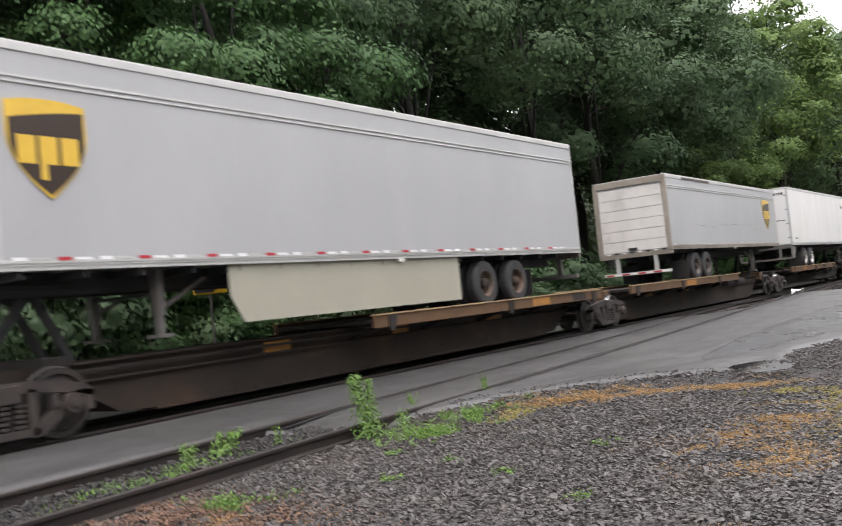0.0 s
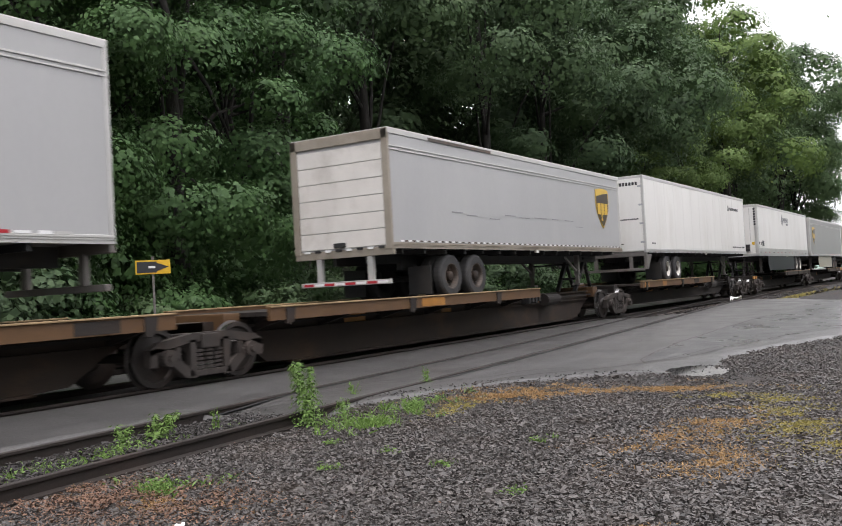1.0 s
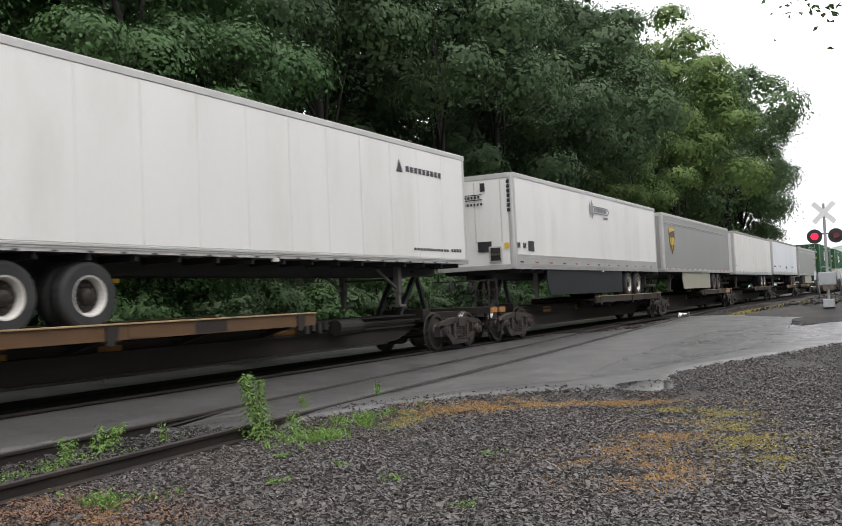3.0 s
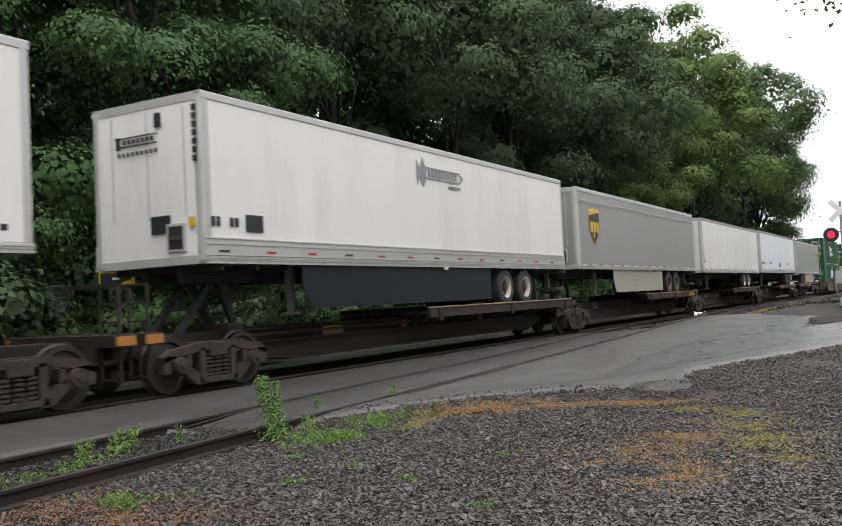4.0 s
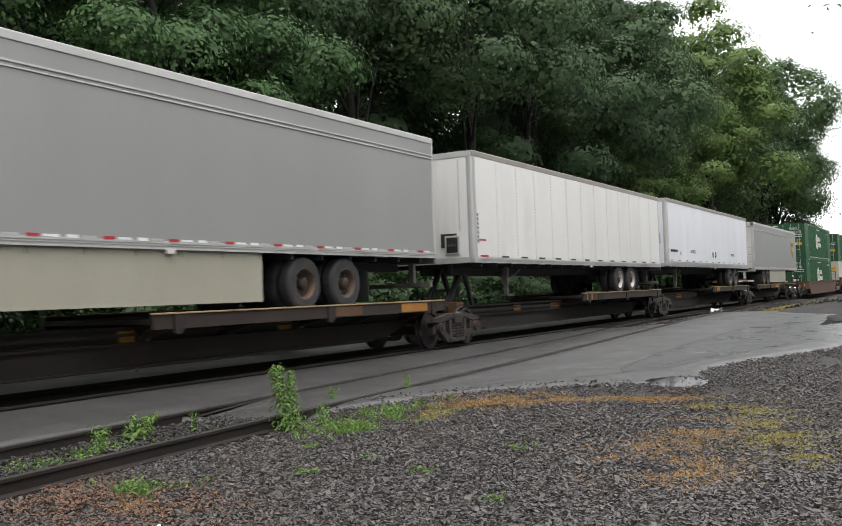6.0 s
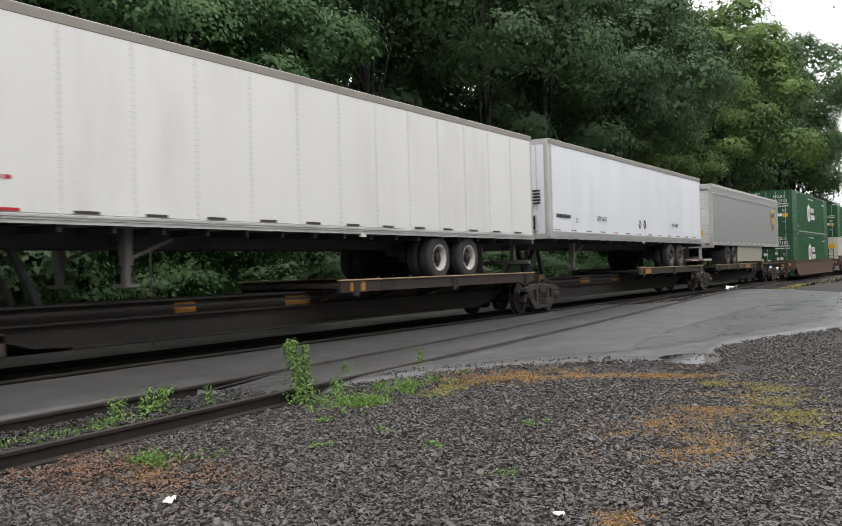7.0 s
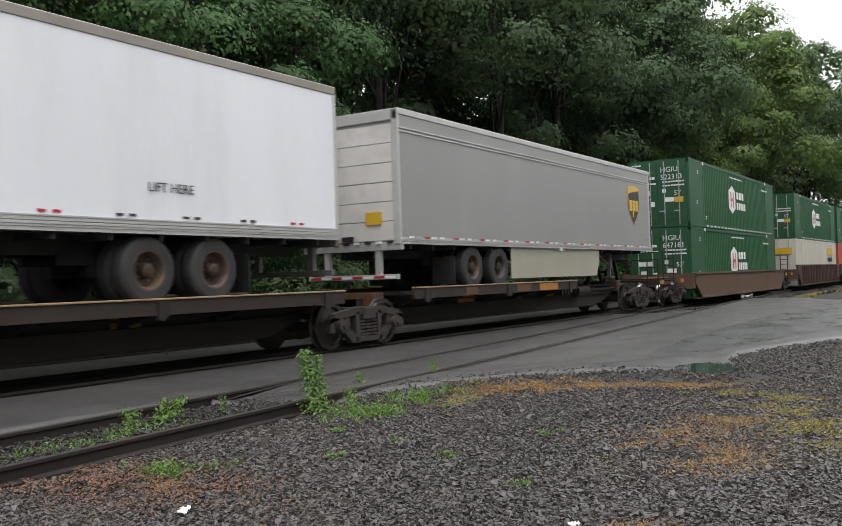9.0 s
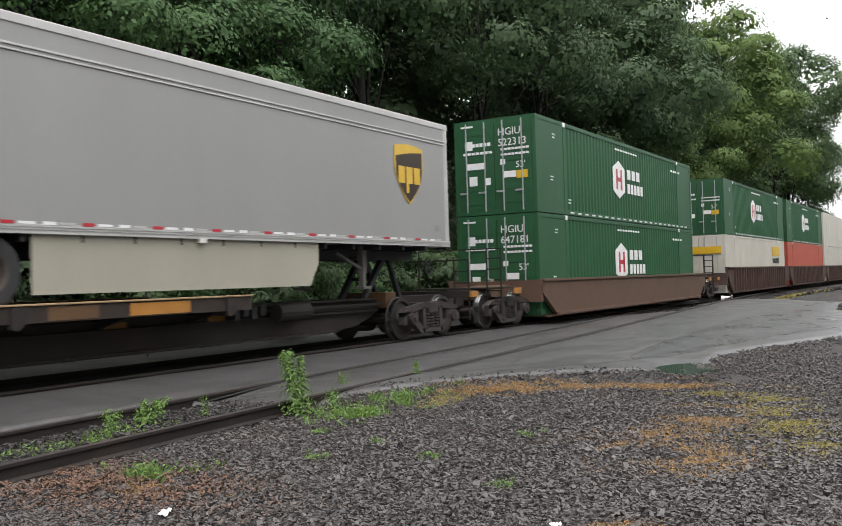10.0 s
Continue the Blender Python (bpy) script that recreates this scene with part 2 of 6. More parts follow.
    "weed": leaf_mat("weed_leaf", (0.075, 0.145, 0.035), (0.19, 0.305, 0.075), 0.2),
    "dry": leaf_mat("dry_grass", (0.21, 0.12, 0.052), (0.46, 0.3, 0.14), 0.2),
    "moss": leaf_mat("moss_grass", (0.19, 0.16, 0.055), (0.38, 0.33, 0.1), 0.2),
    "lampon": glow("red_lamp_lit", (0.9, 0.012, 0.05), 1.0),
    "lampoff": mat("red_lamp_lens", (0.09, 0.015, 0.018), 0.2, 0, 0.1, 8, 60, 0.0),
}


# ---- mesh helpers ----
def link_mesh(name, bm, material, parent=None, label="", smooth=False):
    me = bpy.data.meshes.new(name)
    bm.normal_update()
    bm.to_mesh(me)
    bm.free()
    me.materials.append(M[material])
    if smooth:
        me.shade_smooth()
    ob = new(name, me)
    ob.parent = parent
    if label:
        tagged(ob, label)
    return ob


def part(name, bm, material, parent, label="", smooth=False):
    return link_mesh(name, bm, material, parent, label, smooth)


def thing(name, loc, label, category, group=""):
    e = new(name)
    e.location = loc
    e.empty_display_size = 0.3
    return tagged(e, label, category, group)


def box(bm, x0, x1, y0, y1, z0, z1, bevel=0.0):
    x0, x1 = min(x0, x1), max(x0, x1)
    r = bmesh.ops.create_cube(bm, size=1, matrix=Matrix.LocRotScale(((x0 + x1) / 2, (y0 + y1) / 2, (z0 + z1) / 2), None, (x1 - x0, abs(y1 - y0), z1 - z0)))
    if bevel:
        es = {e for v in r["verts"] for e in v.link_edges}
        bmesh.ops.bevel(bm, geom=list(es), offset=bevel, segments=2, affect="EDGES", profile=0.6)
    return bm


def cyl(bm, c, r, length, axis="y", seg=20, r2=None):
    rot = {"x": Euler((0, radians(90), 0)), "y": Euler((radians(90), 0, 0)), "z": Euler((0, 0, 0))}[axis]
    bmesh.ops.create_cone(bm, cap_ends=True, segments=seg, radius1=r, radius2=r if r2 is None else r2, depth=length, matrix=Matrix.LocRotScale(c, rot, None))
    return bm


def bar(bm, a, b, w, h=None):
    a, b = Vector(a), Vector(b)
    d = b - a
    m = Matrix.Translation((a + b) / 2) @ d.to_track_quat("Z", "Y").to_matrix().to_4x4() @ Matrix.Diagonal((w, h or w, d.length, 1))
    bmesh.ops.create_cube(bm, size=1, matrix=m)
    return bm


def prism(bm, outline, y0, y1):
    """An outline in x and z, extruded from y0 to y1."""
    a = [bm.verts.new((x, y0, z)) for x, z in outline]
    b = [bm.verts.new((x, y1, z)) for x, z in outline]
    bm.faces.new(a)
    bm.faces.new(b[::-1])
    n = len(outline)
    for i in range(n):
        bm.faces.new((a[i], b[i], b[(i + 1) % n], a[(i + 1) % n]))
    bmesh.ops.recalc_face_normals(bm, faces=bm.faces[:])
    return bm


def lathe(bm, c, prof, seg=28, caps=True):
    """A profile of (radius, offset along y) turned round a y axis through c."""
    rings = []
    for r, o in prof:
        rings.append([bm.verts.new((c[0] + r * math.cos(2 * math.pi * i / seg), c[1] + o, c[2] + r * math.sin(2 * math.pi * i / seg))) for i in range(seg)])
    for a, b in zip(rings, rings[1:]):
        for i in range(seg):
            bm.faces.new((a[i], a[(i + 1) % seg], b[(i + 1) % seg], b[i]))
    if caps:
        bm.faces.new(rings[0][::-1])
        bm.faces.new(rings[-1])
    bmesh.ops.recalc_face_normals(bm, faces=bm.faces[:])
    return bm


B = bmesh.new


def text(body, size, loc, material, parent, turn=0, name="lettering"):
    """Flat lettering on a face seen from -y (turn 0) or from -x (turn -90)."""
    cu = bpy.data.curves.new("lettering", "FONT")
    cu.body, cu.size, cu.extrude, cu.resolution_u = body, size, 0.002, 2
    tmp = bpy.data.objects.new("lettering", cu)
    scene.collection.objects.link(tmp)
    me = bpy.data.meshes.new_from_object(tmp.evaluated_get(bpy.context.evaluated_depsgraph_get()))
    bpy.data.objects.remove(tmp)
    me.materials.clear()
    me.materials.append(M[material])
    ob = new(name, me)
    ob.parent = parent
    ob.matrix_basis = pose(*loc, 90, 0, turn)
    return ob


def grid_obj(name, xs, ys, hfun, material):
    nx, ny = len(xs), len(ys)
    verts = [(x, y, hfun(x, y)) for y in ys for x in xs]
    faces = [(j * nx + i, j * nx + i + 1, (j + 1) * nx + i + 1, (j + 1) * nx + i) for j in range(ny - 1) for i in range(nx - 1)]
    me = bpy.data.meshes.new(name)
    me.from_pydata(verts, [], faces)
    me.materials.append(M[material])
    me.shade_smooth()
    return new(name, me)


def quads_obj(name, V, material, parent=None, normals=None):
    """One mesh from an array of separate quads, n x 4 x 3; normals: one soft normal a quad."""
    n, k = V.shape[:2]
    me = bpy.data.meshes.new(name)
    me.vertices.add(n * k)
    me.vertices.foreach_set("co", V.reshape(-1).astype(np.float32))
    me.loops.add(n * k)
    me.loops.foreach_set("vertex_index", np.arange(n * k, dtype=np.int32))
    me.polygons.add(n)
    me.polygons.foreach_set("loop_start", np.arange(0, n * k, k, dtype=np.int32))
    me.update(calc_edges=True)
    if normals is not None:
        me.normals_split_custom_set_from_vertices(np.repeat(normals, k, axis=0).astype(np.float32))
    me.materials.append(M[material])
    ob = new(name, me)
    ob.parent = parent
    return ob


# ---- the ground ----
Y0 = 10.247          # near side of the train
YC = Y0 + 1.295      # main track's centre line
ZM = 0.15            # main rail head
TURNOUT = 0.067      # slope of the siding towards the main track


def siding_y(x):
    return 7.42 + TURNOUT * x


def smooth(a, b, v):
    k = min(1, max(0, (v - a) / (b - a)))
    return k * k * (3 - 2 * k)


EDGE = [(-40, 8.9), (8.4, 8.9), (8.7, 7.4), (11.2, 6.7), (12.5, 5.9), (13.4, 4.9), (14.0, 3.6), (16.5, 3.9), (18.5, 3.4), (21, 2.6), (26, 1.2), (44, -3), (60, -8)]


def edge_line(x):
    return float(np.interp(x, [e[0] for e in EDGE], [e[1] for e in EDGE]))


def hollow(x, y, z):
    """A shallow dip at the asphalt's edge, where rainwater stands."""
    u, v = (x - 14.1) / 0.9, (y - 3.85) / 0.55
    w = 1 - smooth(0.95, 1.5, math.hypot(u, v - 0.35 * u))
    return z + (-0.08 - z) * w


def ground_h(x, y):
    z = -0.17 + 0.02 * noise.noise((x * 0.7, y * 0.7, 0))
    z += 0.10 * smooth(8.6, 10.2, y) - 0.06 * smooth(13.5, 16, y)
    bank = smooth(38, 44, x) * (1 - smooth(70, 110, x))
    z += bank * (0.68 * (1 - smooth(2.0, 7.5, abs(y - 2.2))))
    z += 0.9 * smooth(17, 34, y)
    # the gravel banks up to the edge of the asphalt
    z += 0.105 * smooth(-1.3, 0.0, y - edge_line(x)) * (1 - smooth(8.2, 8.8, y)) * smooth(8.8, 9.8, x) * (1 - smooth(36, 40, x))
    return hollow(x, y, z)


def steps(*spans):
    out = []
    for a, b, d in spans:
        v = a
        while v < b - 1e-6:
            out.append(v)
            v += d
    out.append(spans[-1][1])
    return out


ground = grid_obj("ground", steps((-600, -40, 80), (-40, -4, 4), (-4, 18, 0.4), (18, 110, 2), (110, 300, 20), (300, 1500, 150)),
                  steps((-500, -30, 70), (-30, -4, 4), (-4, 9, 0.4), (9, 40, 1.0), (40, 120, 10), (120, 800, 100)), ground_h, "gravel")
tagged(ground, "dark grey crushed stone ground beside the tracks", "ground", kind="structure")


def siding_z(x):
    """The siding climbs to the main track's level towards the turnout."""
    return 0.014 + 0.13 * smooth(14, 44, x)


def road_h(x, y):
    sy = min(siding_y(x), 9.3)
    z = -0.012 + (siding_z(x) - 0.014) * smooth(1.5, sy - 1.0, y)
    z += (0.138 - siding_z(x)) * smooth(sy + 0.8, 10.5, y)
    z -= 0.11 * (1 - smooth(8.3, 10.4, x)) * (1 - smooth(8.6, 9.0, y))
    z -= 0.1 * (1 - smooth(-0.15, 0.1, y - road_edge(x)))
    return hollow(x, y, z + 0.008 * noise.noise((x * 0.5, y * 0.5, 3)))


def road_edge(x):
    for (a, ya), (b, yb) in zip(EDGE, EDGE[1:]):
        if a <= x <= b:
            return ya + (yb - ya) * (x - a) / (b - a) + 0.12 * noise.noise((x * 2.1, 0, 7)) + 0.06 * noise.noise((x * 7, 0, 7))
    return EDGE[-1][1]


def road_top(x):
    a = 10.62 + 0.02 * noise.noise((x, 0, 5))
    b = siding_y(x) - 0.7525 - 0.12
    return a + (b - a) * smooth(27.5, 33.5, x) + 0.1 * noise.noise((x * 2, 0, 15)) * smooth(27, 29, x)


def road_mesh(far=False):
    xs = steps((-30, 4, 2), (4, 24, 0.2), (24, 42.8, 0.6))
    rows = 36
    verts, faces = [], []
    for i, x in enumerate(xs):
        y0, y1 = (12.42, 14.4) if far else (road_edge(x) - 0.15, road_top(x))
        for j in range(rows):
            y = y0 + (y1 - y0) * (j / (rows - 1)) ** 1.4
            verts.append((x, y, road_h(x, y)))
    for i in range(len(xs) - 1):
        for j in range(rows - 1):
            a = i * rows + j
            faces.append((a, a + rows, a + rows + 1, a + 1))
    me = bpy.data.meshes.new("road")
    me.from_pydata(verts, [], faces)
    me.materials.append(M["asphalt"])
    me.shade_smooth()
    return new("road", me)


tagged(road_mesh(True), "wet worn asphalt beyond the main track", "road", kind="structure")
road = tagged(road_mesh(), "wet worn grey asphalt of the level crossing", "road", kind="structure")


# ---- tracks ----
RAIL = [(-0.07, -0.17), (0.07, -0.17), (0.07, -0.155), (0.012, -0.135), (0.012, -0.045), (0.036, -0.035), (0.036, -0.006), (0.028, 0),
        (-0.028, 0), (-0.036, -0.006), (-0.036, -0.035), (-0.012, -0.045), (-0.012, -0.135), (-0.07, -0.155)]


def rail(name, a, b, z, label, head="railtop"):
    zf = z if callable(z) else (lambda x: z)
    pts = [Vector((a[0] + (b[0] - a[0]) * k / 24, a[1] + (b[1] - a[1]) * k / 24, 0)) for k in range(25)]
    d = (pts[1] - pts[0]).normalized()
    s = Vector((-d.y, d.x, 0))
    bm = B()
    ends = [[bm.verts.new(p + s * u + Vector((0, 0, w + zf(p.x)))) for u, w in RAIL] for p in pts]
    n = len(RAIL)
    for k in range(24):
        for i in range(n):
            bm.faces.new((ends[k][i], ends[k + 1][i], ends[k + 1][(i + 1) % n], ends[k][(i + 1) % n]))
    ends = [ends[0], ends[-1]]
    bm.faces.new(ends[0][::-1])
    bm.faces.new(ends[1])
    bmesh.ops.recalc_face_normals(bm, faces=bm.faces[:])
    ob = link_mesh(name, bm, "rail")
    tagged(ob, label, "rail", "rails of the two tracks", "structure")
    ob.data.materials.append(M[head])
    for f in ob.data.polygons:
        if f.normal.z > 0.95 and f.center.z > zf(f.center.x) - 0.01:
            f.material_index = 1
    return ob


G = 0.7525
for off in (-G, G):
    rail("rail", (-40, YC + off), (420, YC + off), ZM, "worn steel rail of the main track under the train", "shinyrail")
for off in (-G, G):
    rail("rail", (-12, siding_y(-12) + off), (58 if off < 0 else 50, siding_y(58 if off < 0 else 50) + off), siding_z, "rusty rail of the siding beside the asphalt", "rail")

# flat black strips for the gaps beside the siding rails in the asphalt
for off in (-G, G):
    bm = B()
    x0, x1 = (12.2, 41.5) if off < 0 else (8.6, 28.5)
    for k in (0.0,):
        a = Vector((x0, siding_y(x0) + off + k, 0))
        b = Vector((x1, siding_y(x1) + off + k, 0))
        n = 120
        pts = [a.lerp(b, i / n) for i in range(n + 1)]
        for p, q in zip(pts, pts[1:]):
            w = (0.14 if off < 0 else 0.1) + 0.03 * noise.noise((p.x * 2, off, 1))
            za, zb = road_h(p.x, p.y) + 0.007, road_h(q.x, q.y) + 0.007
            bm.faces.new([bm.verts.new(v) for v in ((p.x, p.y - w, za), (q.x, q.y - w, zb), (q.x, q.y + w, zb), (p.x, p.y + w, za))])
    tagged(link_mesh("flangeway", bm, "groove"), "flat black strip in place of the gap beside a rail", "groove", kind="structure")

# standing water on the low side of the road
bm = B()
pts = [(38.5 + 6.5 * math.cos(a) * (1 + 0.25 * math.sin(3 * a)), 3.3 + 0.95 * math.sin(a) * (1 + 0.2 * math.cos(4 * a)) - 0.03 * (6.5 * math.cos(a))) for a in [2 * math.pi * k / 40 for k in range(40)]]
bm.faces.new([bm.verts.new((x, y, 0)) for x, y in pts])
bmesh.ops.triangulate(bm, faces=bm.faces[:])
bmesh.ops.subdivide_edges(bm, edges=bm.edges[:], cuts=3, use_grid_fill=True)
for v in bm.verts:
    v.co.z = road_h(v.co.x, v.co.y) + 0.006
M["water"] = mat("puddle_water", (0.03, 0.03, 0.03), 0.04, 0, 0.1, 3, 40, 0.0)
tagged(link_mesh("puddle", bm, "water"), "sheet of standing rainwater on the asphalt", "puddle", kind="structure")


# cracks and the seam of a newer asphalt patch
def crack(points, w, seed):
    bm = B()
    pts = []
    for (xa, ya), (xb, yb) in zip(points, points[1:]):
        n = max(2, int(math.hypot(xb - xa, yb - ya) / 0.12))
        for i in range(n):
            u = i / n
            x, y = xa + (xb - xa) * u, ya + (yb - ya) * u
            pts.append((x + 0.07 * noise.noise((x * 3, y * 3, seed)), y + 0.07 * noise.noise((x * 3, y * 3, seed + 9))))
    for i, ((xa, ya), (xb, yb)) in enumerate(zip(pts, pts[1:])):
        d = Vector((xb - xa, yb - ya, 0)).normalized()
        k = w * (0.55 + 0.6 * abs(noise.noise((xa * 2, ya * 2, seed + 4))))
        s = Vector((-d.y, d.x, 0)) * k
        e = d * 0.01
        q = [Vector((xa, ya, road_h(xa, ya) + 0.005)) - s - e, Vector((xb, yb, road_h(xb, yb) + 0.005)) - s + e, Vector((xb, yb, road_h(xb, yb) + 0.005)) + s + e, Vector((xa, ya, road_h(xa, ya) + 0.005)) + s - e]
        bm.faces.new([bm.verts.new(v) for v in q])
    tagged(link_mesh("asphalt_crack", bm, "slot"), "dark crack in the asphalt", "crack", kind="structure")


crack([(14.9, 4.95), (15.6, 5.2), (17.3, 5.45), (19.0, 5.6), (21.5, 5.65), (23.8, 5.75), (29.0, 5.7)], 0.03, 1)
crack([(12.4, 6.5), (13.2, 6.1), (14.1, 5.3), (14.9, 4.95), (15.8, 4.5), (17.2, 4.3)], 0.03, 2)
crack([(12.0, 7.2), (12.9, 6.7), (13.6, 6.6), (14.2, 6.0)], 0.018, 3)
crack([(18.5, 7.0), (19.5, 6.6), (20.3, 6.7)], 0.02, 4)
crack([(16.2, 4.7), (18.0, 4.5), (19.5, 4.0), (22.5, 3.4)], 0.025, 5)
for k in range(9):
    u = 8.9 + k * 0.33
    crack([(u, siding_y(u) + 0.55), (u + 0.5, siding_y(u) + 0.1), (u + 0.75, siding_y(u) - 0.45)], 0.014, 10 + k)


def patch_mesh():
    """A newer, smoother asphalt patch beside the seam."""
    nx, ny = 60, 14
    verts, faces = [], []
    for i in range(nx):
        x = 15.2 + (42.4 - 15.2) * i / (nx - 1)
        top = float(np.interp(x, [15.2, 17.3, 19, 24, 29, 42.4], [5.05, 5.4, 5.55, 5.7, 5.65, 5.2]))
        bot = float(np.interp(x, [15.2, 17, 21, 26, 42.4], [4.95, 4.4, 3.6, 2.3, -1.5]))
        for j in range(ny):
            y = bot + (top - bot) * j / (ny - 1)
            verts.append((x, y, road_h(x, y) + 0.003))
    for i in range(nx - 1):
        for j in range(ny - 1):
            a = i * ny + j
            faces.append((a, a + ny, a + ny + 1, a + 1))
    me = bpy.data.meshes.new("asphalt_patch")
    me.from_pydata(verts, [], faces)
    me.materials.append(M["newasph"])
    me.shade_smooth()
    return tagged(new("asphalt_patch", me), "smoother wet asphalt patch on the road", "road", kind="structure")


patch_mesh()

# ballast between the main rails on the crossing, the rail's shadow in its colour
def bed_h(x, y):
    return ZM - 0.10 + 0.02 * noise.noise((x * 2, y * 2, 8))


tagged(grid_obj("track_bed", steps((-35, 45, 0.8)), [10.55, 10.75, 11.1, 11.5, 12.0, 12.3, 12.5], bed_h, "trackbed"), "near-black ballast between the main rails, rail shadow in its colour", "track bed", kind="structure")


# ---- the train ----
FLOOR = 1.20
MOVING = []
WHEELS = []


def on_train(ob):
    MOVING.append((ob, ob.location.copy()))
    return ob


def shield(p, cx, cz, h=1.28, w=1.12):
    """The carrier's badge as a plain gold and brown shield."""
    def outline(k, top, n=14, sweep=0.0):
        pts = []
        for i in range(n + 1):
            u = -1 + 2 * i / n
            pts.append((cx + u * w / 2 * k, cz + top + 0.06 * (1 - u * u) + sweep * (u - 0.6 * (1 - u * u))))
        for i in range(1, 2 * n):
            u = i / (2 * n)
            side = w / 2 * k * (1 - max(0, (abs(u - 0.5) * -2 + 1 - 0.35) / 0.65) ** 1.8)
            z = cz + top - (top + h / 2 * k) * min(1, (1 - abs(u * 2 - 1)))
            pts.append((cx + (side if u < 0.5 else -side), z))
        return pts
    s = part("badge", prism(B(), outline(1.0, h / 2 - 0.06), -0.010, 0.004), "gold", p, "gold-edged brown shield badge")
    part("badge_field", prism(B(), outline(0.93, h * 0.34, sweep=0.07), -0.013, -0.0105), "brown", s, "dark brown shield field")
    bm = B()
    for u in (-0.27, 0.0, 0.27):
        box(bm, cx + u * w - 0.125, cx + u * w + 0.125, -0.017, -0.0135, cz - 0.2, cz + 0.16, 0.0012)
        if u == 0:
            box(bm, cx - 0.125, cx - 0.03, -0.017, -0.0135, cz - 0.4, cz - 0.19)
    part("badge_mark", bm, "gold", s, "gold bars across the shield")


def plain_bars(p, x0, x1, z0, z1, n, material="ink", name="lettering", y=0.0):
    """Writing too small to read, as short bars."""
    bm = B()
    w = (x1 - x0) / n
    for i in range(n):
        box(bm, x0 + i * w, x0 + (i + 0.72) * w, y - 0.006, y, z0, z1)
    tagged(part(name, bm, material, p), kind="stuff")


def road_wheel(p, x, rim, near=True):
    """A pair of truck tyres on one hub at the near or far side."""
    y = 0.06 if near else 2.53
    sg = 1 if near else -1
    for k, o in enumerate((0.0, 0.33)):
        y0 = y + sg * o
        t = part("tyre", lathe(B(), (x, y0, 0.5), [(0.30, 0.0), (0.44, 0.0), (0.485, sg * 0.03), (0.5, sg * 0.07), (0.5, sg * 0.2), (0.485, sg * 0.25), (0.43, sg * 0.28), (0.30, sg * 0.28), (0.30, 0.0)], 28, False), "tyre", p, smooth=False)
        if k == 0:
            bm = B()
            lathe(bm, (x, y0, 0.5), [(0.305, sg * 0.03), (0.30, sg * 0.005), (0.275, sg * 0.008), (0.26, sg * 0.04), (0.238, sg * 0.13)], 24, False)
            r = part("rim", bm, rim, t, "steel wheel rim with a deep dish")
            bm = B()
            lathe(bm, (x, y0, 0.5), [(0.238, sg * 0.12), (0.235, sg * 0.115), (0.12, sg * 0.135), (0.105, sg * 0.03), (0.05, sg * 0.01), (0.002, sg * 0.01)], 20, False)
            part("hub", bm, "hub", t, "grimy brown wheel hub")
            bm = B()
            for i in range(10):
                a = i * math.pi / 5
                cyl(bm, (x + 0.165 * math.cos(a), y0 + sg * 0.12, 0.5 + 0.165 * math.sin(a)), 0.018, 0.05, "y", 6)
            tagged(part("lug_ring", bm, "rimdark", t), kind="stuff")


